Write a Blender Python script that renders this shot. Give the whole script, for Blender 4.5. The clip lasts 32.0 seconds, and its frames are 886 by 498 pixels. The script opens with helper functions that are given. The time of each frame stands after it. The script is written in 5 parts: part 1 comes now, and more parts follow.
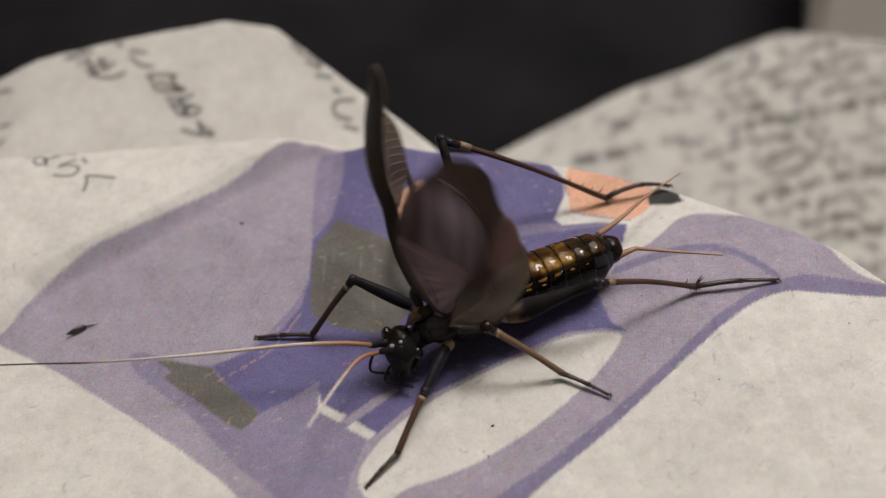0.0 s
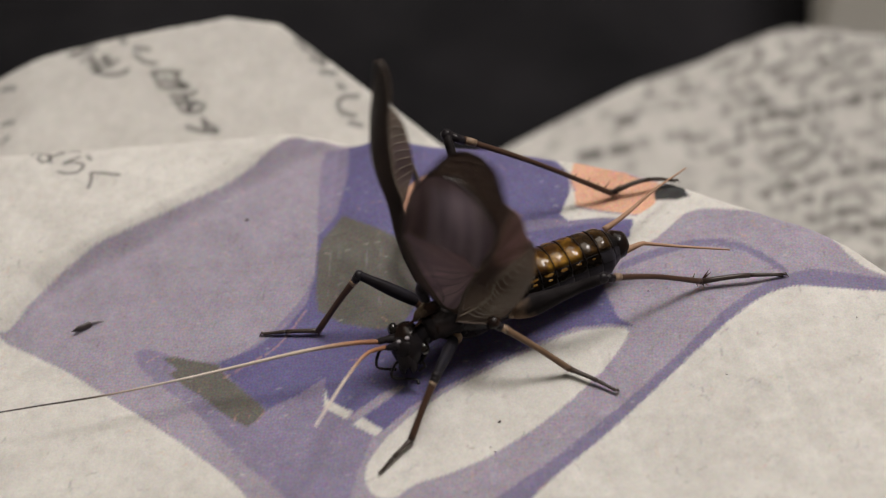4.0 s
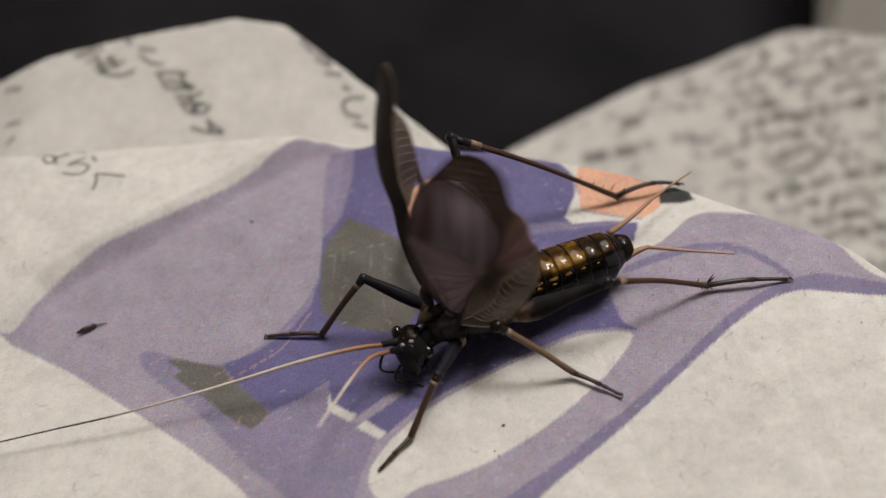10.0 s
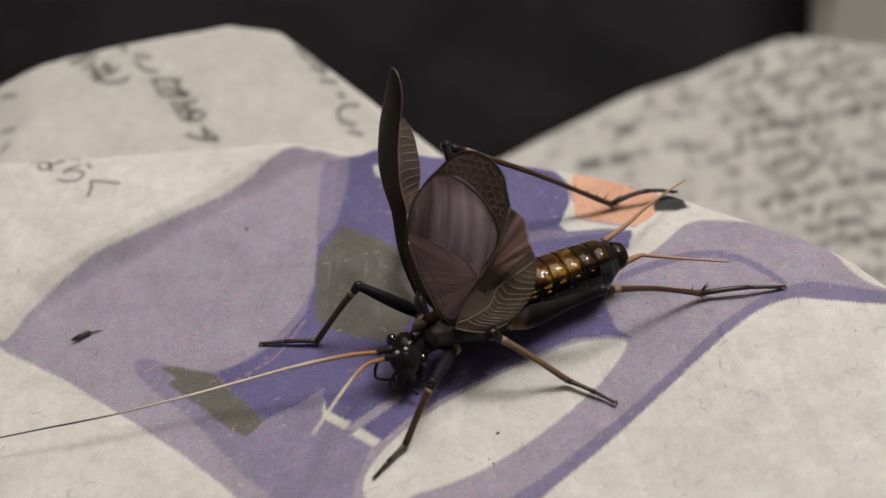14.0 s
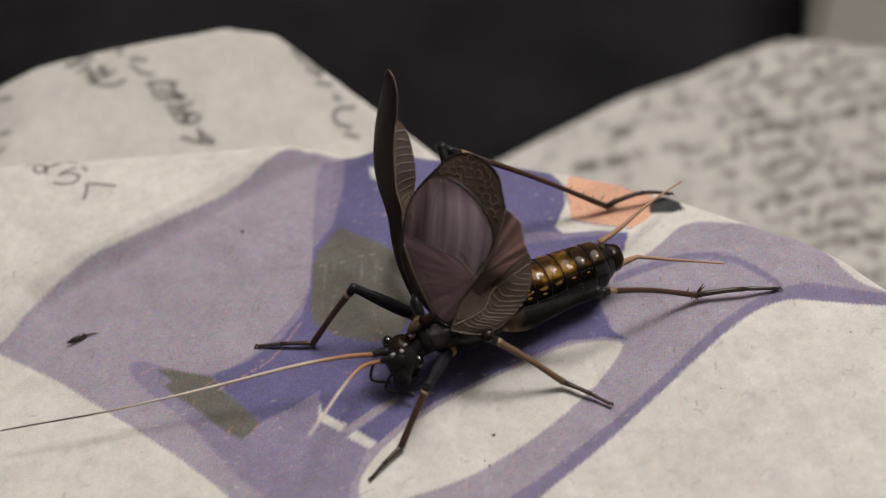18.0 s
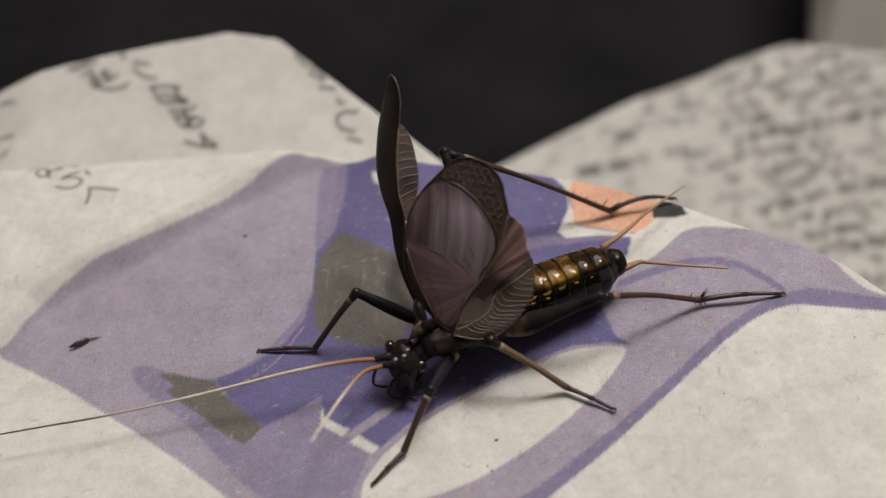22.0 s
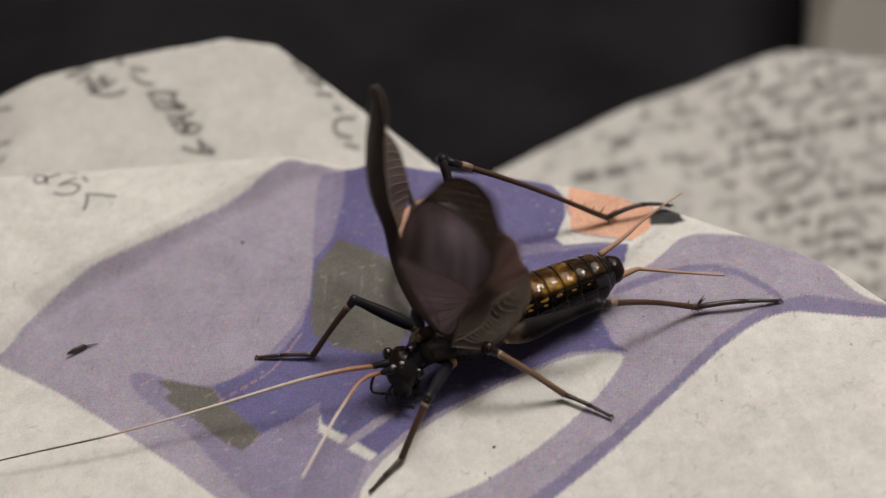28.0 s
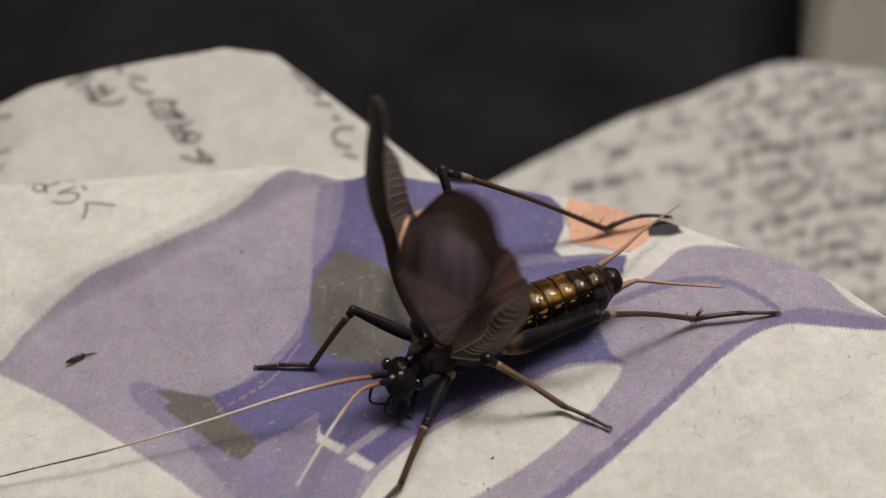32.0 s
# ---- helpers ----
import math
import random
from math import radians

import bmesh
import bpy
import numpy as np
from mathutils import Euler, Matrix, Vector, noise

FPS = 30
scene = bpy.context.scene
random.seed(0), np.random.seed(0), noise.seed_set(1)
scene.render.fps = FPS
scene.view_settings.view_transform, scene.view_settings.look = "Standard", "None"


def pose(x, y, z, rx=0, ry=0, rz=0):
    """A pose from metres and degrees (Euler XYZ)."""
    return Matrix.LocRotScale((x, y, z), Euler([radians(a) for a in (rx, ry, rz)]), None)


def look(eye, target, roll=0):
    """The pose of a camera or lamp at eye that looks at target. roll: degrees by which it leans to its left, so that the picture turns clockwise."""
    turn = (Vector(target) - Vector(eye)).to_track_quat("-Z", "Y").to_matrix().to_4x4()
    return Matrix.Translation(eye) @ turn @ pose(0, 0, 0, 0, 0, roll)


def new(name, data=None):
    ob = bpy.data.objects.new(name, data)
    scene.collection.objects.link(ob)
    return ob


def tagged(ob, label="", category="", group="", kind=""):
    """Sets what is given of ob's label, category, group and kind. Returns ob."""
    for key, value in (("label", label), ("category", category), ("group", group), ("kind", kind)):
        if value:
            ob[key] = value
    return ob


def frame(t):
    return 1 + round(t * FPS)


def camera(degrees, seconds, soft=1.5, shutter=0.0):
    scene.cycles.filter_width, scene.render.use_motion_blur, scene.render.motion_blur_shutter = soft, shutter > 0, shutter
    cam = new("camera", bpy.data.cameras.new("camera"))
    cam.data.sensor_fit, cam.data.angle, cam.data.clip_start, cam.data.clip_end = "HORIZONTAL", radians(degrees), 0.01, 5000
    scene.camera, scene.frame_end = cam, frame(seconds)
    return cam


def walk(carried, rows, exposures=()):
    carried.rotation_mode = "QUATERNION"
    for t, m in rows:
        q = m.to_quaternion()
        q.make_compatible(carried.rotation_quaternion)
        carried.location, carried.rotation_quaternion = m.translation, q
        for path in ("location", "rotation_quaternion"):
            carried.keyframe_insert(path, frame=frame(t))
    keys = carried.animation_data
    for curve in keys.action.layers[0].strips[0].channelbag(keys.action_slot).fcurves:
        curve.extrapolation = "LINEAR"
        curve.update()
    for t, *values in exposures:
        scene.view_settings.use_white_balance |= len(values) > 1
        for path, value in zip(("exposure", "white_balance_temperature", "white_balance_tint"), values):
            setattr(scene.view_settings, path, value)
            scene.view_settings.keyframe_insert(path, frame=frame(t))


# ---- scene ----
K = 0.001                       # all sizes below are in millimetres
DEPRESSION = 38.0


# ---- camera ----
PATH = [
    (0, 0.148, -66.566, 54.580, 51.8561, 0.0508, -0.0235),
    (0.5, 0.222, -66.562, 54.656, 51.8602, 0.0519, 0.0180),
    (1, 0.110, -66.528, 54.498, 51.9421, 0.0230, -0.0630),
    (1.5, 0.124, -66.560, 54.429, 51.9368, 0.0376, -0.1285),
    (2, -0.025, -66.525, 54.439, 51.8804, 0.0348, -0.1303),
    (2.5, 0.101, -66.403, 54.404, 51.8010, 0.1837, -0.0794),
    (3, 0.157, -66.381, 54.386, 51.7787, 0.2737, -0.0174),
    (3.5, 0.002, -66.491, 54.337, 51.8009, 0.2461, -0.0577),
    (5.5, -0.125, -66.266, 54.353, 51.5597, 0.4527, -0.0184),
    (6, -0.104, -66.248, 54.257, 51.6018, 0.4409, 0.1189),
    (6.5, -0.047, -66.234, 54.390, 51.5914, 0.4508, 0.1779),
    (7, -0.041, -66.253, 54.409, 51.6245, 0.4743, 0.1635),
    (7.5, -0.010, -66.210, 54.444, 51.6100, 0.4374, 0.1842),
    (8, 0.049, -66.228, 54.132, 51.6625, 0.5038, 0.1584),
    (8.5, -0.002, -66.204, 54.356, 51.5314, 0.4873, 0.1989),
    (9, -0.087, -66.224, 54.494, 51.5431, 0.3634, 0.2447),
    (9.5, -0.096, -66.215, 54.516, 51.6008, 0.3280, 0.2057),
    (10, -0.006, -66.235, 54.578, 51.6669, 0.2523, 0.2382),
    (10.5, -0.032, -66.143, 54.685, 51.6716, 0.1623, 0.2039),
    (11, 0.005, -66.201, 54.618, 51.7831, 0.1797, 0.1172),
    (11.5, 0.018, -66.223, 54.549, 51.8549, 0.1454, 0.1196),
    (12, -0.071, -66.264, 54.705, 51.8001, 0.1387, 0.0739),
    (12.5, -0.088, -66.253, 54.647, 51.8757, 0.1049, 0.0831),
    (13, -0.030, -66.307, 54.619, 51.9596, 0.1207, 0.1011),
    (13.5, -0.020, -66.287, 54.691, 51.9250, 0.1346, 0.0681),
    (14, -0.035, -66.240, 54.733, 51.9056, 0.0474, 0.0957),
    (14.5, -0.018, -66.311, 54.627, 52.0288, 0.0443, 0.0439),
    (16.5, 0.041, -66.284, 54.696, 51.9598, 0.0936, -0.0231),
    (17, -0.017, -66.239, 54.736, 51.9783, 0.0282, -0.0655),
    (17.5, 0.047, -66.334, 54.595, 52.0917, 0.0185, -0.0552),
    (18, 0.072, -66.300, 54.665, 52.0548, 0.0537, -0.0455),
    (18.5, 0.037, -66.294, 54.637, 52.0922, 0.0279, -0.0493),
    (19, 0.052, -66.275, 54.558, 52.0859, 0.0589, -0.0520),
    (19.5, -0.051, -66.201, 54.619, 51.9870, 0.0640, -0.0999),
    (20, 0.000, -66.193, 54.716, 52.0000, -0.0000, 0.0000),
    (20.5, -0.003, -66.227, 54.799, 52.0088, 0.0034, -0.0354),
    (21, 0.042, -66.176, 54.597, 52.0997, 0.1110, -0.0351),
    (21.5, -0.091, -66.268, 54.682, 52.1822, 0.0165, 0.0233),
    (22, 0.113, -66.150, 54.644, 52.1976, 0.0925, 0.1046),
    (22.5, 0.021, -66.244, 54.528, 52.2446, 0.0976, -0.0106),
    (23, 0.090, -66.213, 54.553, 52.1920, 0.1792, -0.0035),
    (23.5, -0.021, -66.170, 54.608, 52.1526, 0.1685, -0.0200),
    (24, 0.019, -66.084, 54.672, 52.1488, 0.1415, 0.0577),
    (24.5, -0.079, -66.145, 54.673, 52.2224, 0.0512, 0.0221),
    (25, 0.030, -66.120, 54.667, 52.2568, 0.0157, 0.0925),
    (25.5, -0.027, -66.091, 54.687, 52.2618, -0.0475, 0.0663),
    (27.5, -0.138, -66.203, 54.818, 52.3533, -0.0864, -0.0694),
    (28, -0.065, -66.117, 54.894, 52.3417, -0.0664, -0.0444),
    (28.5, -0.260, -66.160, 54.857, 52.3916, -0.2304, -0.0930),
    (29, -0.189, -66.138, 54.825, 52.3849, -0.1513, -0.0720),
    (29.5, -0.265, -66.079, 54.951, 52.3440, -0.1952, -0.0672),
    (30, -0.216, -66.130, 55.041, 52.4318, -0.2335, 0.0118),
    (30.5, -0.256, -66.101, 55.093, 52.5163, -0.3162, 0.0103),
    (31, -0.283, -66.148, 55.013, 52.6572, -0.3459, -0.0351),
    (31.5, -0.315, -66.131, 55.104, 52.6521, -0.4290, -0.0359),
    (32, -0.334, -66.090, 55.205, 52.6138, -0.4081, -0.0626),
]
cam = camera(36.0, 32.0, soft=1.25, shutter=0.9)
cam.data.dof.use_dof = True
cam.data.dof.focus_distance = 0.0825
cam.data.dof.aperture_fstop = 24.0
walk(cam, [(t, pose(x * K, y * K, z * K, rx, ry, rz)) for t, x, y, z, rx, ry, rz in PATH])

# ---- light ----
scene.view_settings.exposure = 0.0
world = bpy.data.worlds.new("room_air")
world.use_nodes = True
world.node_tree.nodes["Background"].inputs[0].default_value = (0.9, 0.95, 1.0, 1)
world.node_tree.nodes["Background"].inputs[1].default_value = 0.02
scene.world = world
LAMP = (0.15, 0.20, 1.45)       # assumed ceiling lamp, out of view, added as soft fill
DESK = (0.078, 0.026, 0.242)     # head of an unseen desk lamp, placed to suit the shadows
for name, where, size, power, tint in (("ceiling_lamp_light", LAMP, 1.10, 4.2, (1.0, 0.945, 0.91)), ("desk_lamp_light", DESK, 0.072, 0.492, (1.0, 0.935, 0.90))):
    lamp_data = bpy.data.lights.new(name, "AREA")
    lamp_data.shape, lamp_data.size, lamp_data.energy, lamp_data.color = "DISK", size, power, tint
    new(name, lamp_data).matrix_world = look(where, (0, 0, 0))


# ---- materials ----
def material(name, colour, rough=0.5, metal=0.0, second=None, scale=2000.0, mix=0.5, bump=0.0, bump_scale=6000.0,
             attribute=None, through_share=0.0, spots=None, coat=0.0, random_tint=0.0, specular=0.5, stretch=None, glow_through=0.0, pigment=False, bump_detail=6.0):
    """A node material: base colour varied at two scales, gloss variation and fine relief."""
    m = bpy.data.materials.new(name)
    m.use_nodes = True
    nt = m.node_tree
    nodes, links = nt.nodes, nt.links
    bsdf = nodes["Principled BSDF"]
    bsdf.inputs["Roughness"].default_value = rough
    bsdf.inputs["Metallic"].default_value = metal
    bsdf.inputs["Coat Weight"].default_value = coat
    bsdf.inputs["Coat Roughness"].default_value = 0.12
    bsdf.inputs["Specular IOR Level"].default_value = specular
    where = nodes.new("ShaderNodeTexCoord")
    vector = where.outputs["Object"]
    if stretch:
        mapping = nodes.new("ShaderNodeMapping")
        mapping.inputs["Scale"].default_value = stretch
        links.new(vector, mapping.inputs["Vector"])
        vector = mapping.outputs["Vector"]

    def cloud(size, detail=4.0, roughness=0.6):
        n = nodes.new("ShaderNodeTexNoise")
        n.inputs["Scale"].default_value, n.inputs["Detail"].default_value, n.inputs["Roughness"].default_value = size, detail, roughness
        links.new(vector, n.inputs["Vector"])
        return n.outputs["Fac"]

    def blend(a, b, fac, kind="MIX"):
        n = nodes.new("ShaderNodeMix")
        n.data_type, n.blend_type = "RGBA", kind
        for socket, value in ((n.inputs["Factor"], fac), (n.inputs["A"], a), (n.inputs["B"], b)):
            socket = [s for s in n.inputs if s.name == socket.name and s.type == ("VALUE" if socket.name == "Factor" else "RGBA")][0]
            if isinstance(value, (tuple, list)):
                socket.default_value = (*value, 1)
            elif isinstance(value, float):
                socket.default_value = value
            else:
                links.new(value, socket)
        return [s for s in n.outputs if s.type == "RGBA"][0]

    def ramp(fac, low, high, a=0.0, b=1.0):
        n = nodes.new("ShaderNodeMapRange")
        n.inputs["From Min"].default_value, n.inputs["From Max"].default_value = low, high
        n.inputs["To Min"].default_value, n.inputs["To Max"].default_value = a, b
        links.new(fac, n.inputs["Value"])
        return n.outputs["Result"]

    second = second or tuple(c * 0.7 for c in colour)
    if attribute:
        a = nodes.new("ShaderNodeAttribute")
        a.attribute_name = attribute
        col = a.outputs["Color"]
        dark = blend((1, 1, 1), second, ramp(cloud(scale, 5.0, 0.7), 0.35, 0.75, 0.0, mix))
        col = blend(col, dark, 1.0, "MULTIPLY")
        dots = blend((1, 1, 1), (0.62, 0.62, 0.70), ramp(cloud(scale * 30, 3.0), 0.42, 0.70, 0.0, 0.30))
        col = blend(col, dots, 1.0, "MULTIPLY")
        patches = blend((1, 1, 1), (0.84, 0.835, 0.83), ramp(cloud(scale * 4.3, 4.0, 0.7), 0.40, 0.72, 0.0, 0.6))
        col = blend(col, patches, 1.0, "MULTIPLY")
        # halftone: fine coloured dots where there is ink (the attribute's alpha)
        grain = nodes.new("ShaderNodeTexNoise")
        grain.inputs["Scale"].default_value, grain.inputs["Detail"].default_value = 6500.0, 2.5
        links.new(vector, grain.inputs["Vector"])
        share = nodes.new("ShaderNodeMath")
        share.operation = "MULTIPLY_ADD"
        share.inputs[1].default_value, share.inputs[2].default_value = 0.32, 0.15
        links.new(a.outputs["Alpha"], share.inputs[0])
        col = blend(col, grain.outputs["Color"], share.outputs[0], "OVERLAY")
        # the printer's screen: a slanting lattice of tiny dots in the inked parts
        screens = []
        for turn in (0.10, 1.67):
            lay = nodes.new("ShaderNodeMapping")
            lay.inputs["Rotation"].default_value = (0, 0, turn)
            links.new(vector, lay.inputs["Vector"])
            wave = nodes.new("ShaderNodeTexWave")
            wave.inputs["Scale"].default_value, wave.inputs["Distortion"].default_value, wave.inputs["Detail"].default_value = 1500.0, 4.0, 2.0
            links.new(lay.outputs["Vector"], wave.inputs["Vector"])
            screens.append(wave.outputs["Fac"])
        lattice = nodes.new("ShaderNodeMath")
        lattice.operation = "MULTIPLY"
        links.new(screens[0], lattice.inputs[0])
        links.new(screens[1], lattice.inputs[1])
        pale = blend((0.96, 0.96, 0.97), (1.14, 1.13, 1.11), ramp(lattice.outputs[0], 0.15, 0.75))
        weak = nodes.new("ShaderNodeMath")
        weak.operation = "MULTIPLY"
        weak.inputs[1].default_value = 0.35
        links.new(a.outputs["Alpha"], weak.inputs[0])
        col = blend(col, pale, weak.outputs[0], "MULTIPLY")
    else:
        col = blend(colour, second, ramp(cloud(scale), 0.35, 0.65, 0.0, mix))
        if spots:
            col = blend(col, spots, ramp(cloud(scale * 0.35, 2.0), 0.5, 0.58))
    if pigment:
        stain = nodes.new("ShaderNodeAttribute")
        stain.attribute_name = "pigment"
        col = blend(col, stain.outputs["Color"], 1.0, "MULTIPLY")
    if random_tint:
        info = nodes.new("ShaderNodeObjectInfo")
        col = blend(col, blend((0, 0, 0), (1, 1, 1), info.outputs["Random"]), random_tint, "SOFT_LIGHT")
    links.new(col, bsdf.inputs["Base Color"])
    links.new(ramp(cloud(scale * 2.3), 0.3, 0.7, rough * 0.8, min(1.0, rough * 1.25)), bsdf.inputs["Roughness"])
    if bump:
        b = nodes.new("ShaderNodeBump")
        b.inputs["Strength"].default_value = bump
        b.inputs["Distance"].default_value = 0.06 * K
        links.new(cloud(bump_scale, bump_detail, 0.65), b.inputs["Height"])
        links.new(b.outputs["Normal"], bsdf.inputs["Normal"])
    surface = bsdf.outputs[0]
    if glow_through:
        leaf = nodes.new("ShaderNodeBsdfTranslucent")
        links.new(blend(col, (2.2, 1.9, 1.9), 1.0, "MULTIPLY"), leaf.inputs["Color"])
        both = nodes.new("ShaderNodeMixShader")
        both.inputs[0].default_value = glow_through
        links.new(surface, both.inputs[1])
        links.new(leaf.outputs[0], both.inputs[2])
        surface = both.outputs[0]
        links.new(surface, nodes["Material Output"].inputs["Surface"])
    if through_share:
        clear = nodes.new("ShaderNodeBsdfTransparent")
        both = nodes.new("ShaderNodeMixShader")
        both.inputs[0].default_value = through_share
        links.new(surface, both.inputs[1])
        links.new(clear.outputs[0], both.inputs[2])
        links.new(both.outputs[0], nodes["Material Output"].inputs["Surface"])
    return m


INK = {"paper": (0.68, 0.664, 0.622), "lilac": (0.358, 0.322, 0.390), "violet": (0.222, 0.198, 0.306), "indigo": (0.148, 0.134, 0.275),
       "plum": (0.262, 0.232, 0.336), "grey": (0.150, 0.141, 0.126), "peach": (0.74, 0.42, 0.29), "charcoal": (0.05, 0.05, 0.05), "black": (0.035, 0.035, 0.032)}
M_PRINT = material("printed_newsprint", (1, 1, 1), 0.85, second=(0.78, 0.775, 0.77), scale=330.0, mix=0.95, bump=1.0, bump_scale=900.0,
                   attribute="print", specular=0.25)
M_BLACK = material("black_cuticle", (0.0195, 0.0175, 0.0210), 0.30, second=(0.014, 0.010, 0.009), scale=1400.0, bump=0.12, bump_scale=5000.0, specular=0.16)
M_FACE = material("dark_face_cuticle", (0.0185, 0.0165, 0.0195), 0.17, second=(0.012, 0.009, 0.008), scale=800.0, mix=0.6, bump=0.12, bump_scale=1800.0, specular=0.14)
M_SADDLE = material("dull_black_neck_shield", (0.0180, 0.0155, 0.0175), 0.46, second=(0.020, 0.013, 0.011), scale=900.0, mix=0.8, bump=0.5, bump_scale=1500.0, specular=0.09)
M_CROWN = material("brown_streaked_cuticle", (0.009, 0.007, 0.007), 0.22, second=(0.018, 0.010, 0.007), scale=900.0, mix=1.0, bump=0.2, bump_scale=1800.0, specular=0.16, stretch=(2.0, 0.8, 0.8))
M_LOBE = material("reddish_brown_lobe", (0.045, 0.018, 0.011), 0.45, second=(0.008, 0.006, 0.005), scale=900.0, mix=1.0, bump=0.6, bump_scale=2000.0, specular=0.15)
M_CREAM = material("cream_streaked_cuticle", (0.21, 0.155, 0.10), 0.5, second=(0.040, 0.026, 0.018), scale=700.0, mix=1.0, bump=0.4, bump_scale=2000.0, specular=0.2, stretch=(1.0, 2.4, 1.0))
M_GOLD = material("golden_brown_tergite", (0.235, 0.128, 0.020), 0.12, second=(0.085, 0.040, 0.008), scale=1300.0, mix=1.0, bump=0.8, bump_scale=1900.0, specular=0.28, spots=(0.040, 0.018, 0.006), bump_detail=1.0, pigment=True)
M_SPOT = material("golden_spot", (0.26, 0.15, 0.035), 0.2, second=(0.13, 0.06, 0.012), scale=1300.0, mix=1.0, specular=0.4)
M_BRONZE = material("dark_bronze_tergite", (0.050, 0.026, 0.008), 0.12, second=(0.011, 0.008, 0.006), scale=900.0, mix=1.0, bump=0.8, bump_scale=1900.0, specular=0.30, bump_detail=1.0, pigment=True)
M_TAIL = material("black_tail_plate", (0.0075, 0.007, 0.008), 0.14, second=(0.020, 0.014, 0.009), scale=1100.0, mix=1.0, bump=0.3, bump_scale=1700.0, specular=0.36, bump_detail=1.0, pigment=True)
M_FLANK = material("dark_flank_cuticle", (0.0250, 0.0240, 0.0300), 0.42, second=(0.014, 0.010, 0.009), scale=900.0, bump=0.4, bump_scale=1600.0, specular=0.12)
M_THIGH = material("black_thigh_cuticle", (0.0180, 0.0175, 0.0240), 0.40, second=(0.014, 0.011, 0.011), scale=700.0, mix=0.8, bump=0.3, bump_scale=2200.0, specular=0.06)
M_BROWN = material("brown_tibia", (0.076, 0.040, 0.026), 0.38, second=(0.034, 0.019, 0.014), scale=500.0, bump=0.2, specular=0.3)
M_PALE = material("pale_joint", (0.27, 0.185, 0.12), 0.5, second=(0.13, 0.085, 0.055), scale=900.0)
M_BASE = material("pale_based_thigh", (0.27, 0.185, 0.125), 0.5, second=(0.15, 0.10, 0.068), scale=700.0, mix=1.0, specular=0.04, bump=0.4, bump_scale=1800.0, pigment=True)
M_STRAW = material("straw_brown_tibia", (0.19, 0.118, 0.072), 0.42, second=(0.10, 0.060, 0.038), scale=500.0, bump=0.2, specular=0.3)
M_TARSUS = material("dark_brown_tarsus", (0.050, 0.034, 0.026), 0.42, second=(0.020, 0.014, 0.011), scale=700.0)
M_TAN = material("tan_cercus", (0.40, 0.245, 0.155), 0.5, second=(0.27, 0.15, 0.09), scale=600.0, specular=0.3)
M_ANTENNA = material("orange_to_white_antenna", (1.0, 1.0, 1.0), 0.5, second=(0.74, 0.70, 0.66), scale=1500.0, pigment=True, specular=0.3)
M_HUSKTIP = material("pale_husk_tip", (0.46, 0.43, 0.46), 0.5, second=(0.25, 0.22, 0.24), scale=900.0)
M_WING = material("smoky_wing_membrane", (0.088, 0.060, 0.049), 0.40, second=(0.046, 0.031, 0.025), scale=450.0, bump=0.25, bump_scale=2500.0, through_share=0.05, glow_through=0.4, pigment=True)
M_RIBBED = material("ribbed_wing_membrane", (0.122, 0.092, 0.073), 0.45, second=(0.078, 0.057, 0.045), scale=500.0, bump=0.3, bump_scale=2500.0, through_share=0.04, glow_through=0.4)
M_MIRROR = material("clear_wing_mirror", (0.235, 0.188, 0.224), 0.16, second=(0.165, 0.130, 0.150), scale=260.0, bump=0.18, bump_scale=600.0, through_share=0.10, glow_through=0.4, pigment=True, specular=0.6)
M_VEIN = material("brown_wing_vein", (0.120, 0.082, 0.060), 0.4, second=(0.07, 0.047, 0.034), scale=900.0)
M_NET = material("net_wing_vein", (0.125, 0.085, 0.062), 0.5, second=(0.075, 0.05, 0.038), scale=700.0, specular=0.15)
M_VEINDARK = material("dark_wing_vein", (0.020, 0.014, 0.012), 0.4, second=(0.040, 0.028, 0.022), scale=900.0)
M_VEINGLINT = material("pale_vein_and_glint", (0.215, 0.175, 0.135), 0.45, second=(0.15, 0.12, 0.09), scale=900.0)
M_EYE = material("black_compound_eye", (0.006, 0.005, 0.005), 0.08, second=(0.012, 0.008, 0.006), scale=3000.0, coat=0.6)
M_CLOTH = material("black_cloth", (0.0075, 0.0075, 0.0085), 0.95, second=(0.017, 0.016, 0.018), scale=40.0, mix=0.9, bump=0.4, bump_scale=700.0, specular=0.05)
M_BOX = material("pale_card", (0.82, 0.80, 0.75), 0.75, second=(0.72, 0.70, 0.65), scale=40.0)
M_WALL = material("room_wall_paint", (0.78, 0.77, 0.75), 0.9, second=(0.72, 0.71, 0.69), scale=6.0)
M_FLOOR = material("wood_floor", (0.20, 0.12, 0.07), 0.5, second=(0.13, 0.08, 0.045), scale=9.0, stretch=(1, 8, 1))
M_TABLE = material("dark_table_top", (0.016, 0.015, 0.015), 0.6, second=(0.03, 0.027, 0.025), scale=25.0, mix=0.7, bump=0.2, bump_scale=300.0)
M_HUSK = material("dark_husk", (0.02, 0.015, 0.014), 0.35, second=(0.10, 0.08, 0.07), scale=900.0)
# glow of the assumed ceiling lamp, adds to the soft fill
M_SHADE = bpy.data.materials.new("assumed_glowing_shade")
M_SHADE.use_nodes = True
M_SHADE.node_tree.nodes["Principled BSDF"].inputs["Base Color"].default_value = (0.9, 0.9, 0.88, 1)
M_SHADE.node_tree.nodes["Principled BSDF"].inputs["Emission Color"].default_value = (1.0, 0.93, 0.82, 1)
M_SHADE.node_tree.nodes["Principled BSDF"].inputs["Emission Strength"].default_value = 2.9


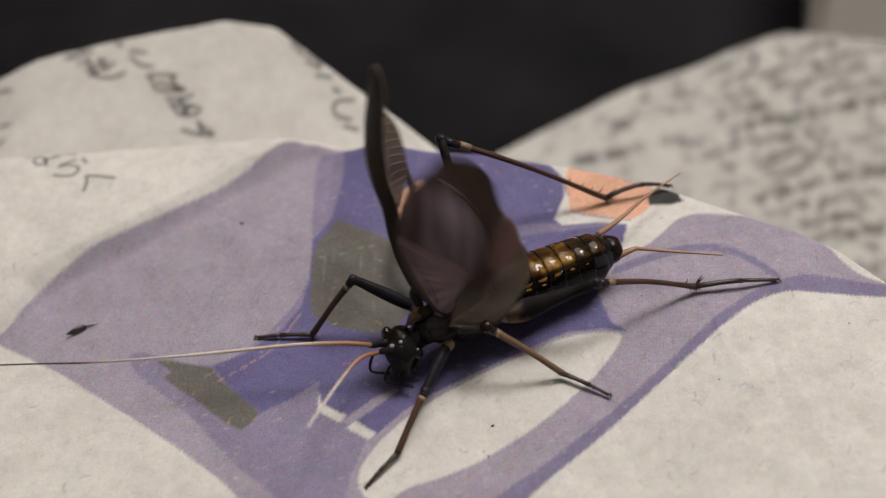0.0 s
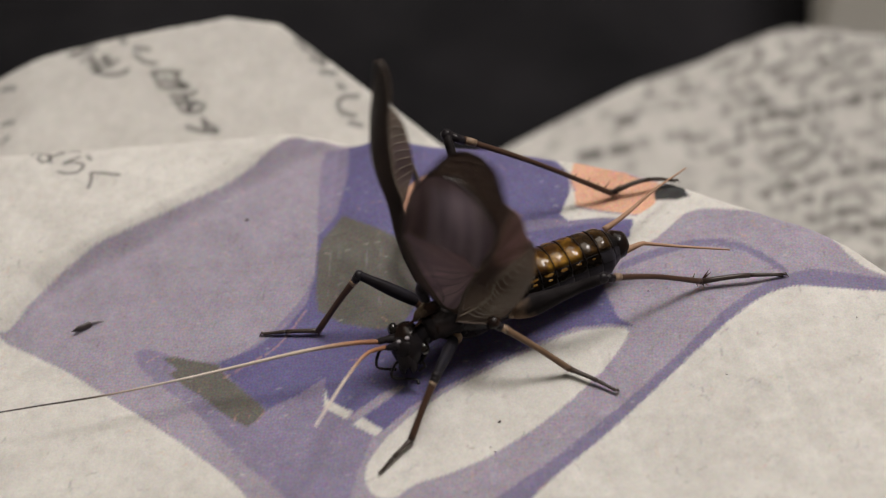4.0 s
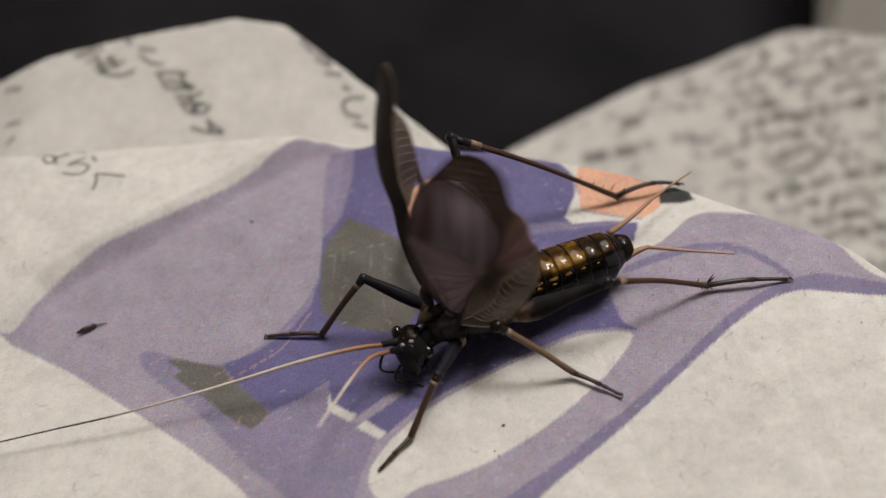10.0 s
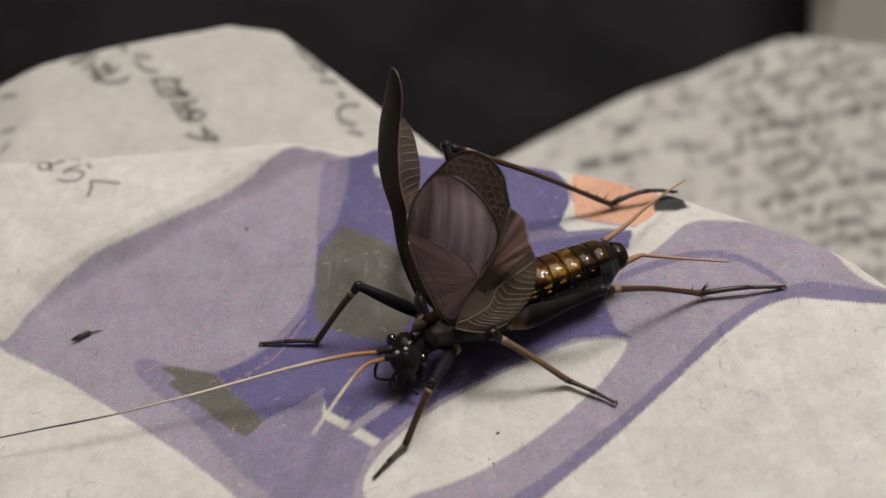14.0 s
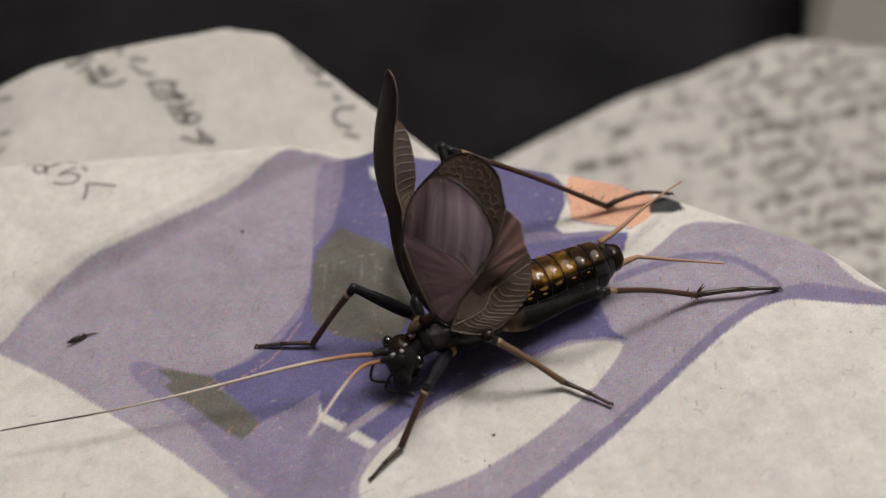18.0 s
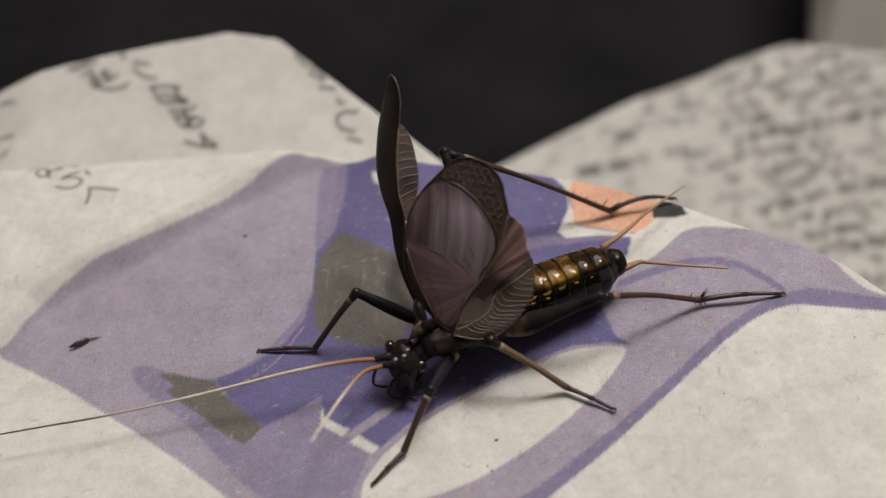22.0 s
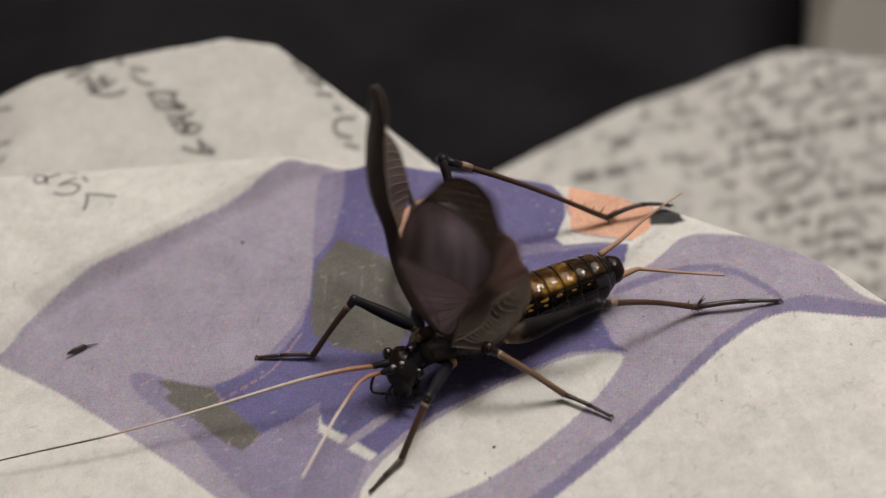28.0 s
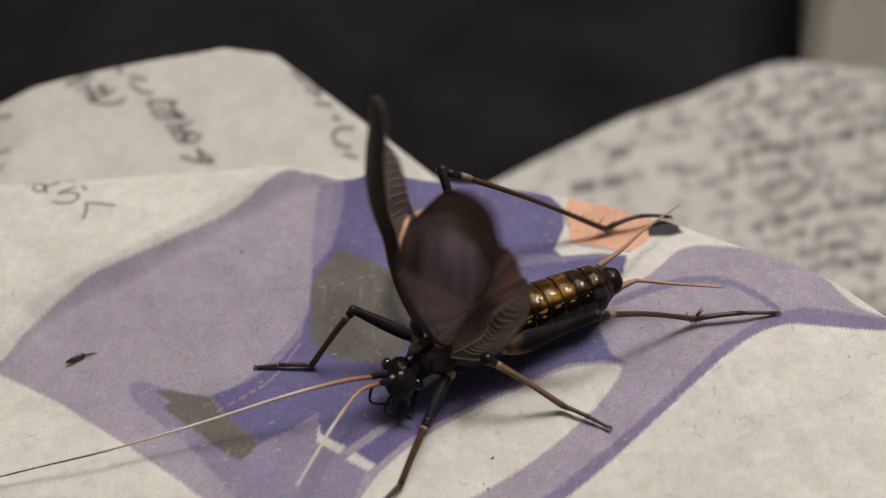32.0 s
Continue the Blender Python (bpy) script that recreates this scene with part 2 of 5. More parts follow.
# ---- building helpers ----
def link_mesh(name, bm, mat, smooth=True):
    me = bpy.data.meshes.new(name)
    bm.to_mesh(me)
    bm.free()
    if smooth:
        me.polygons.foreach_set("use_smooth", [True] * len(me.polygons))
    me.materials.append(mat)
    return new(name, me)


def part(name, bm, mat, parent, label="", smooth=True):
    """Links a bmesh given in millimetres as one mesh under its thing or part."""
    bmesh.ops.scale(bm, vec=(K, K, K), verts=bm.verts)
    ob = link_mesh(name, bm, mat, smooth)
    ob.parent = parent
    return tagged(ob, label)


def empty(name, at):
    ob = new(name)
    ob.location = [c * K for c in at]
    return ob


def spline(points, per=6):
    """Points on a smooth curve through the given ones."""
    p = [np.array(q, float) for q in points]
    if len(p) < 3:
        return [p[0] + (p[-1] - p[0]) * i / per for i in range(per + 1)]
    p = [2 * p[0] - p[1], *p, 2 * p[-1] - p[-2]]
    out = []
    for i in range(1, len(p) - 2):
        for k in range(per):
            t = k / per
            out.append(0.5 * (2 * p[i] + (p[i + 1] - p[i - 1]) * t + (2 * p[i - 1] - 5 * p[i] + 4 * p[i + 1] - p[i + 2]) * t * t
                              + (3 * p[i] - p[i - 1] - 3 * p[i + 1] + p[i + 2]) * t ** 3))
    out.append(p[-2])
    return out


def tube(bm, points, radii, sides=8, flat=1.0):
    """A closed round tube along points, with a radius at each."""
    pts = [Vector(p) for p in points]
    n = len(pts)
    rad = np.interp(np.linspace(0, 1, n), np.linspace(0, 1, len(radii)), radii)
    rings, up = [], None
    for i, p in enumerate(pts):
        d = (pts[min(i + 1, n - 1)] - pts[max(i - 1, 0)]).normalized()
        if up is None:
            up = Vector((0, 0, 1)) if abs(d.z) < 0.9 else Vector((0, 1, 0))
        side = d.cross(up).normalized()
        up = side.cross(d).normalized()
        rings.append([bm.verts.new(p + (side * math.cos(a) * flat + up * math.sin(a)) * float(rad[i]))
                      for a in (2 * math.pi * k / sides for k in range(sides))])
    for a, b in zip(rings, rings[1:]):
        for k in range(sides):
            bm.faces.new((a[k], a[(k + 1) % sides], b[(k + 1) % sides], b[k]))
    bm.faces.new(rings[0][::-1])
    bm.faces.new(rings[-1])
    return bm


def blob(bm, centre, radii, axes=None, u=20, v=14, rough=0.0, power=1.0):
    """An uneven ellipsoid with given half-axes, along the columns of axes."""
    geom = bmesh.ops.create_uvsphere(bm, u_segments=u, v_segments=v, radius=1.0)
    turn = axes or Matrix.Identity(3)
    for vert in geom["verts"]:
        c = vert.co.copy()
        swell = 1 + rough * noise.noise(c * 2.1 + Vector(centre))
        c = Vector([math.copysign(abs(a) ** power, a) * r * swell for a, r in zip(c, radii)])
        vert.co = turn @ c + Vector(centre)
    return bm


def box(name, size, at, mat, bevel=0.002, rz=0.0):
    """A block in metres, its base centre at the given place, with softened edges."""
    bm = bmesh.new()
    bmesh.ops.create_cube(bm, size=1.0)
    bmesh.ops.scale(bm, vec=size, verts=bm.verts)
    bmesh.ops.translate(bm, vec=(0, 0, size[2] / 2), verts=bm.verts)
    bmesh.ops.bevel(bm, geom=bm.edges[:], offset=bevel, segments=2, affect="EDGES")
    ob = link_mesh(name, bm, mat, False)
    ob.matrix_world = pose(*at, 0, 0, rz)
    return ob


# ---- room ----
TABLE = -32.0
top = TABLE * K
ROOM = 4.4
for name, size, at in (("floor", (ROOM, ROOM, 0.1), (0, 0, top - 0.82)), ("ceiling", (ROOM, ROOM, 0.1), (0, 0, top + 1.70)),
                       ("wall_north", (ROOM, 0.1, 2.42), (0, ROOM / 2 + 0.05, top - 0.72)), ("wall_south", (ROOM, 0.1, 2.42), (0, -ROOM / 2 - 0.05, top - 0.72)),
                       ("wall_east", (0.1, ROOM, 2.42), (ROOM / 2 + 0.05, 0, top - 0.72)), ("wall_west", (0.1, ROOM, 2.42), (-ROOM / 2 - 0.05, 0, top - 0.72))):
    tagged(box(name, size, at, M_FLOOR if name == "floor" else M_WALL), "plain painted room " + name.split("_")[0] if name != "floor" else "brown wooden floor of the room", kind="structure")
# lamp body invented to carry the overhead fill light
lamp = tagged(empty("ceiling_lamp", (LAMP[0] / K, LAMP[1] / K, LAMP[2] / K + 20)), "assumed large round white glowing ceiling lamp, out of view", "lamp")
bm = bmesh.new()
bmesh.ops.create_cone(bm, cap_ends=True, segments=32, radius1=570, radius2=540, depth=30)
bmesh.ops.translate(bm, vec=(0, 0, 20), verts=bm.verts)
part("shade", bm, M_SHADE, lamp)
bm = tube(bmesh.new(), [(0, 0, 35), (0, 0, 228)], [12, 12], 12)
part("stem", bm, M_BOX, lamp)
# invented lamp body, out of view, round the light that the shadows call for
desk_lamp = tagged(empty("desk_lamp", (DESK[0] / K, DESK[1] / K, TABLE)), "assumed white jointed desk lamp on the table, out of view, switched on", "lamp")
lift = DESK[2] / K - TABLE
aim = (Vector((0, 0, 0)) - Vector(DESK)).to_track_quat("-Z", "Y").to_matrix().to_4x4()
bm = bmesh.new()
bmesh.ops.create_cone(bm, cap_ends=True, segments=32, radius1=52, radius2=30, depth=40)
bmesh.ops.translate(bm, vec=(0, 0, 24), verts=bm.verts)
bmesh.ops.transform(bm, matrix=Matrix.Translation((0, 0, lift)) @ aim, verts=bm.verts)
part("shade", bm, M_BOX, desk_lamp)
part("arm", tube(bmesh.new(), [(20, 6, lift + 36), (190, 60, lift + 40), (230, 70, 20)], [7, 7, 7], 12), M_BOX, desk_lamp)
bm = bmesh.new()
bmesh.ops.create_cone(bm, cap_ends=True, segments=32, radius1=75, radius2=70, depth=18)
bmesh.ops.translate(bm, vec=(230, 70, 9), verts=bm.verts)
part("base", bm, M_BOX, desk_lamp)

table = tagged(empty("table", (0, 150, TABLE)), "dark table with a dull black top", "table")
bm = bmesh.new()
bmesh.ops.create_cube(bm, size=1.0)
bmesh.ops.scale(bm, vec=(1200, 800, 28), verts=bm.verts)
bmesh.ops.translate(bm, vec=(0, 0, -14), verts=bm.verts)
bmesh.ops.bevel(bm, geom=bm.edges[:], offset=4, segments=2, affect="EDGES")
part("tabletop", bm, M_TABLE, table, smooth=False)
for sx in (-1, 1):
    for sy in (-1, 1):
        part("leg", tube(bmesh.new(), [(sx * 560, sy * 360, -28), (sx * 560, sy * 360, -720)], [28, 22], 12), M_TABLE, table)


# ---- newspaper ----
def soft_min(zs, r):
    zs = np.array(zs)
    low = zs.min(axis=0)
    return low - r * np.log(np.exp(-(zs - low) / r).sum(axis=0))


def waves(x, y, seed, length, count=9):
    """Uneven ridged ripples, about -1 to 1, of about that wavelength in millimetres."""
    rng = np.random.default_rng(seed)
    total = np.zeros_like(x)
    for _ in range(count):
        a, ph, l = rng.uniform(0, math.pi), rng.uniform(0, 6.28), length * rng.uniform(0.7, 1.6)
        w = np.sin((x * math.cos(a) + y * math.sin(a)) * 6.28 / l + ph + 1.3 * np.sin((y * math.cos(a) - x * math.sin(a)) * 3.1 / l))
        total += 1 - 2 * np.abs(w) ** 0.8
    return total / count


def bump(x, y, cx, cy, rx, ry, turn=0.0):
    c, s = math.cos(math.radians(turn)), math.sin(math.radians(turn))
    u, v = (x - cx) * c + (y - cy) * s, (y - cy) * c - (x - cx) * s
    return np.exp(-(u / rx) ** 2 - (v / ry) ** 2)


def distance_to(px, py, line, closed):
    """Distance of points to a polyline, and whether they lie inside it."""
    best, inside = np.full(px.shape, 1e9), np.zeros(px.shape, bool)
    pts = list(line) + ([line[0]] if closed else [])
    for (ax, ay), (bx, by) in zip(pts, pts[1:]):
        ex, ey = bx - ax, by - ay
        t = np.clip(((px - ax) * ex + (py - ay) * ey) / (ex * ex + ey * ey + 1e-12), 0, 1)
        best = np.minimum(best, (px - ax - t * ex) ** 2 + (py - ay - t * ey) ** 2)
        if closed and ay != by:
            inside ^= ((ay > py) != (by > py)) & (px < ex * (py - ay) / ey + ax)
    return np.sqrt(best), inside


# the bent line along which the purple leaf sinks below the white part of the page
ROLL = [(-33.0, -8.0), (-26.8, 1.6), (-24.6, 3.5), (-21.2, 5.2), (-16.6, 8.3), (-13.2, 11.0), (-9.4, 13.2), (-6.0, 13.5)]


def roll_edge(x, y):
    d, _ = distance_to(x, y, ROLL, False)
    line_x, line_y = [p[0] for p in ROLL], [p[1] for p in ROLL]
    d = np.where(y < np.interp(x, line_x, line_y), d, -d)
    s = np.clip((d + 0.5) / 1.9, 0, 1)
    return -1.5 * s * s * (3 - 2 * s) * np.exp(-np.maximum(d, 0) / 7.0) * np.clip((x + 34) / 6, 0, 1) * np.clip((-4.5 - x) / 3, 0, 1)


def creases(x, y):
    """Sharp little folds scattered over the page."""
    rng = np.random.default_rng(17)
    total = np.zeros_like(x)
    for k in range(44):
        low = k > 25                                            # more of them on the near white margins
        cx, cy, a, n = rng.uniform(8 if low else -32, 30), rng.uniform(-18, -2 if low else 11), rng.uniform(0, math.pi), rng.uniform(2.5, 8)
        deep, wide = rng.uniform(-0.15, 0.15), rng.uniform(0.35, 0.9)
        u, v = (x - cx) * math.cos(a) + (y - cy) * math.sin(a), (y - cy) * math.cos(a) - (x - cx) * math.sin(a)
        total += deep * np.exp(-np.abs(v) / wide) * np.clip(1.2 - np.abs(u) / n, 0, 1)
    return total


def front_height(x, y):
    z = soft_min([0.07 * x + 0.22 * y, 0.0882 * x - 1.299 * y + 19.93, -0.2805 * x - 1.3718 * y + 17.51, -0.6761 * x - 1.1113 * y + 19.50,
                  -0.4235 * x - 1.2291 * y + 16.92, -1.0400 * x - 0.7870 * y + 27.95,
                  1.3 * y + 22.0, 1.3 * x + 44.0, -1.3 * x + 42.0], 0.22)
    z = z + 0.19 * waves(x, y, 3, 13.0) + 0.06 * waves(x, y, 5, 5.5)
    z = z + roll_edge(x, y) + creases(x, y)
    z = z + 0.5 * bump(x, y, -20, 6, 8, 4, 20) - 0.4 * bump(x, y, -14, -8, 9, 5, -30) + 0.6 * bump(x, y, 20, -6, 8, 7, 30)
    return np.maximum(z, TABLE + 0.2)


def rear_height(x, y):
    z = soft_min([0.05 * x + 0.55 * y - 11.925, 0.7622 * x - 1.4843 * y + 63.75, 0.3619 * x - 1.5639 * y + 53.54,
                  -0.3754 * x - 1.5565 * y + 40.83, -1.2166 * x - 1.081 * y + 16.82, 0.3972 * x + 0.4471 * y + 1.388, 0.21 * x + 0.358 * y - 2.245, 1.3 * x + 50.0], 0.12)
    off = ((x + 28) * 5 - (y - 27) * 6) / 7.8
    z = z - 0.20 * np.exp(-np.abs(off) / 0.45) - 0.14 * np.exp(-np.abs(off + 1.3) / 0.35)
    z = z + 0.16 * waves(x, y, 11, 13.0) + 0.03 * waves(x, y, 12, 5.0)
    return np.maximum(z, TABLE + 0.25)


def back_height(x, y):
    z = soft_min([-0.03 * x + 0.40 * y - 31.52, 1.1498 * x - 1.1342 * y + 22.95, 0.6686 * x - 1.4579 * y + 42.55,
                  0.9461 * x - 1.3019 * y + 28.80, -0.181 * x - 1.5909 * y + 78.44, -1.3 * x + 57.0], 0.3)
    z = z + 0.25 * waves(x, y, 21, 16.0) - 0.9 * np.exp(-((x - 23.5) / 4.2) ** 2 - ((y - 49) / 6) ** 2)    # a dent in the ridge
    return np.maximum(z, TABLE + 0.3)


def rounded(poly):
    """Chaikin's corner cutting, twice."""
    for _ in range(2):
        cut = []
        for i, (ax, ay) in enumerate(poly):
            bx, by = poly[(i + 1) % len(poly)]
            cut += [(0.75 * ax + 0.25 * bx, 0.75 * ay + 0.25 * by), (0.25 * ax + 0.75 * bx, 0.25 * ay + 0.75 * by)]
        poly = cut
    return poly


def ink_area(colour, x, y, poly, ink, edge=0.07):
    xs, ys = [p[0] for p in poly], [p[1] for p in poly]
    near = np.nonzero((x > min(xs) - 0.5) & (x < max(xs) + 0.5) & (y > min(ys) - 0.5) & (y < max(ys) + 0.5))[0]
    d, inside = distance_to(x[near], y[near], poly, True)
    d = np.where(inside, d, -d) + 0.04 * np.sin(x[near] * 27 + 3 * np.sin(y[near] * 17))
    share = np.clip(d / (2 * edge) + 0.5, 0, 1)[:, None]
    colour[near] = colour[near] * (1 - share) + np.array((*ink, 0.0 if ink == INK["paper"] else 1.0)) * share


def ink_stroke(colour, x, y, line, width, ink, strength=0.9, edge=0.07):
    xs, ys = [p[0] for p in line], [p[1] for p in line]
    near = np.nonzero((x > min(xs) - 1) & (x < max(xs) + 1) & (y > min(ys) - 1) & (y < max(ys) + 1))[0]
    d, _ = distance_to(x[near], y[near], line, False)
    share = np.clip((width / 2 - d) / (2 * edge) + 0.5, 0, 1)[:, None] * strength
    colour[near] = colour[near] * (1 - share) + np.array((*ink, 0.0 if ink == INK["paper"] else 1.0)) * share


def steps(low, fine_low, fine_high, high, fine, coarse):
    return np.unique(np.round(np.concatenate([np.arange(low, fine_low, coarse), np.arange(fine_low, fine_high, fine), np.arange(fine_high, high + coarse, coarse)]), 4))


def sheet(name, xs, ys, height, paint, parent, label):
    """A page of paper: a fine height field with its print as a colour attribute."""
    gx, gy = np.meshgrid(xs, ys)
    x, y = gx.ravel(), gy.ravel()
    z = height(x, y)
    colour = np.tile(np.array((*INK["paper"], 0.0)), (len(x), 1))
    paint(colour, x, y)
    nx, ny = len(xs), len(ys)
    i = (np.arange(ny - 1)[:, None] * nx + np.arange(nx - 1)[None, :]).ravel()
    quads = np.stack([i, i + 1, i + 1 + nx, i + nx], 1)
    quads = quads[z[quads].max(axis=1) > TABLE + 0.6]
    me = bpy.data.meshes.new(name)
    me.vertices.add(len(x))
    me.vertices.foreach_set("co", (np.stack([x, y, z], 1) * K).ravel())
    me.loops.add(quads.size)
    me.loops.foreach_set("vertex_index", quads.ravel().astype(np.int32))
    me.polygons.add(len(quads))
    me.polygons.foreach_set("loop_start", np.arange(0, quads.size, 4, dtype=np.int32))
    me.update(calc_edges=True)
    me.polygons.foreach_set("use_smooth", np.ones(len(quads), bool))
    layer = me.color_attributes.new("print", "FLOAT_COLOR", "POINT")
    layer.data.foreach_set("color", colour.ravel().astype(np.float32))
    me.materials.append(M_PRINT)
    ob = new(name, me)
    ob.parent = parent
    return tagged(ob, label)


PRINTS = [
    ("lilac", 0, [(-29.03, -1.87), (-28.08, -2.08), (-25.53, -3.80), (-22.64, -5.67), (-19.85, -7.73), (-17.16, -9.67), (-14.94, -11.31), (-13.46, -12.57), (-12.01, -13.89), (-10.56, -15.58), (-2.63, -16.04), (-2.08, -11.57), (-2.21, -3.79), (-2.37, 5.18), (-3.27, 12.05), (-5.63, 12.55), (-7.21, 12.94), (-8.79, 12.96), (-10.75, 12.76), (-12.25, 11.74), (-13.70, 10.16), (-15.48, 8.71), (-18.29, 6.83), (-21.41, 4.99), (-23.16, 4.18), (-25.18, 2.48), (-27.01, 0.18), (-27.96, -1.72)]),
    ("plum", 0, [(-19.42, -4.11), (-19.08, -3.79), (-18.18, -3.88), (-16.86, -4.53), (-14.14, -5.22), (-11.93, -4.49), (-8.71, -0.49), (-8.31, 2.23), (-8.64, 7.27), (-8.62, 12.30), (-7.97, 12.42), (-5.63, 12.55), (0.61, 9.92), (0.54, -7.94), (-4.04, -11.38), (-4.63, -13.17), (-4.52, -15.99), (-8.33, -15.70), (-10.08, -13.84), (-12.21, -12.04), (-13.79, -9.93), (-15.35, -8.19), (-17.98, -6.10), (-19.08, -4.97)]),
    ("lilac", 0, [(9.75, -0.32), (11.07, 0.76), (13.11, 1.73), (14.28, 2.75), (15.31, 3.86), (16.78, 4.12), (18.69, 3.67), (20.81, 3.42), (22.83, 2.67), (24.28, 0.90), (24.94, -0.92), (26.12, -1.96), (28.67, -2.88), (28.53, -3.50), (24.49, -3.20), (22.51, -2.86), (20.99, -2.76), (19.04, -3.26), (17.18, -4.51), (14.94, -6.43), (12.75, -8.48), (10.27, -10.81), (7.87, -12.83), (5.56, -14.55), (4.58, -15.46), (2.96, -17.42), (-4.48, -16.97), (-5.83, -14.88), (-2.82, -7.66), (7.50, -2.72)]),
    ("violet", 0, [(20.97, -1.84), (22.77, -1.46), (24.72, -2.05), (28.68, -2.79), (28.52, -3.54), (24.48, -3.24), (22.50, -2.91), (20.98, -2.81), (19.20, -3.36), (17.39, -4.65), (15.27, -6.47), (12.73, -8.69), (10.26, -10.91), (7.86, -12.93), (5.54, -14.83), (3.59, -16.79), (1.12, -16.61), (3.65, -14.94), (5.27, -13.84), (7.59, -12.13), (9.99, -10.21), (12.46, -8.08), (14.65, -6.10), (16.88, -4.17), (18.79, -2.72)]),
    ("violet", 0, [(10.65, -0.03), (12.67, 0.91), (14.85, 1.43), (16.98, 1.53), (18.65, 0.89), (19.89, -0.15), (21.06, -1.71), (20.61, -1.95), (19.34, -0.35), (18.24, 0.48), (16.90, 0.91), (14.77, 0.79), (12.97, 0.32), (10.78, -0.62)]),
    ("indigo", 1, [(-6.73, 12.64), (-4.83, 12.17), (-0.93, 11.03), (4.44, 10.30), (7.64, 9.44), (8.22, 7.77), (8.21, 6.31), (7.48, 4.47), (7.88, 3.84), (10.07, 3.90), (12.15, 4.05), (11.67, 2.31), (10.97, 0.86), (9.84, 0.03), (9.76, -2.01), (10.36, -4.01), (11.30, -4.87), (9.78, -4.47), (7.73, -4.57), (5.65, -5.42), (2.90, -6.69), (0.54, -7.90), (-2.12, -9.39), (-3.83, -10.95), (-4.73, -10.55), (-5.76, -9.77), (-6.81, -8.93), (-7.27, -7.83), (-7.36, -6.97), (-8.89, -7.97), (-10.81, -8.71), (-12.38, -7.27), (-14.03, -5.28), (-11.93, -4.49), (-9.96, -2.96), (-8.84, -1.32), (-8.36, 0.82), (-8.44, 4.18), (-7.27, 5.92), (-6.69, 9.56)]),
    ("violet", 0, [(4.43, 3.92), (6.08, 4.14), (7.88, 3.84), (10.06, 3.85), (12.14, 4.00), (11.99, 3.55), (10.03, 3.40), (7.85, 3.26), (6.04, 3.19), (4.39, 2.89)]),
    ("paper", 0, [(-4.74, -13.61), (-4.48, -12.75), (-3.77, -11.63), (-2.11, -9.94), (0.53, -8.28), (2.89, -6.99), (5.64, -5.69), (7.72, -4.85), (9.76, -4.68), (11.15, -5.03), (10.12, -6.59), (8.66, -8.28), (6.74, -10.08), (4.40, -11.70), (2.11, -13.12), (-0.13, -13.96), (-2.03, -14.43), (-2.96, -15.35), (-4.07, -15.15), (-4.58, -14.44)]),
    ("grey", 1, [(-6.88, 5.71), (-5.32, 4.62), (-3.44, 3.33), (-1.96, 2.42), (-1.89, -2.11), (-2.91, -3.90), (-4.29, -3.88), (-6.42, -3.18), (-8.05, -1.92), (-8.26, -0.74), (-8.34, 2.70), (-8.05, 3.91)]),
    ("grey", 1, [(-17.56, -4.54), (-16.87, -4.45), (-15.60, -4.82), (-13.95, -5.37), (-13.44, -6.24), (-12.21, -7.28), (-10.78, -8.71), (-11.32, -9.44), (-11.85, -9.80), (-12.87, -9.12), (-14.74, -7.57), (-15.97, -6.62), (-17.00, -5.67), (-16.55, -5.34)]),
    ("paper", 1, [(-7.33, -7.75), (-7.10, -8.49), (-6.21, -9.05), (-5.61, -9.39), (-5.91, -9.93), (-7.31, -8.97)]),
    ("paper", 1, [(-5.54, -10.28), (-5.05, -9.79), (-3.79, -10.82), (-4.19, -11.21)]),
    ("lilac", 1, [(-5.99, -9.82), (-3.83, -8.29), (-2.90, -7.88), (-2.41, -7.94), (-4.71, -9.64), (-5.38, -10.07)]),
    ("paper", 1, [(7.00, 9.49), (8.55, 8.97), (8.30, 7.25), (8.54, 4.98), (12.25, 3.99), (12.06, 3.54), (10.06, 3.85), (7.88, 3.74), (7.36, 4.28), (8.13, 6.22), (8.11, 7.78)]),
    ("peach", 1, [(8.55, 8.87), (10.38, 8.18), (12.18, 7.35), (13.90, 6.63), (13.52, 4.76), (13.00, 4.23), (12.24, 3.89), (10.11, 4.39), (8.39, 4.98), (8.39, 6.21), (8.15, 7.17)]),
    ("paper", 0, [(12.32, 3.93), (13.20, 4.41), (13.80, 5.03), (15.82, 5.14), (17.36, 4.44), (16.79, 4.16), (15.31, 3.90), (14.29, 2.80), (13.12, 1.78), (11.26, 0.93), (11.82, 2.39)]),
    ("charcoal", 1, [(13.50, 5.58), (13.93, 6.28), (14.87, 6.56), (15.48, 6.08), (15.74, 5.15), (14.88, 4.94), (13.55, 5.02)]),
    ("peach", 1, [(-3.16, 7.08), (-1.86, 8.22), (-1.21, 8.43), (-0.90, 7.57), (-1.19, 6.04), (-2.29, 4.59), (-2.96, 5.17)]),
    ("paper", 1, [(-5.02, 10.64), (-4.15, 10.24), (-3.59, 9.32), (-3.39, 7.20), (-3.78, 7.72), (-4.12, 9.13), (-4.75, 9.54)]),
    ("paper", 1, [(-1.19, 5.84), (-0.74, 5.43), (-1.76, 4.03), (-2.21, 4.49)]),
]
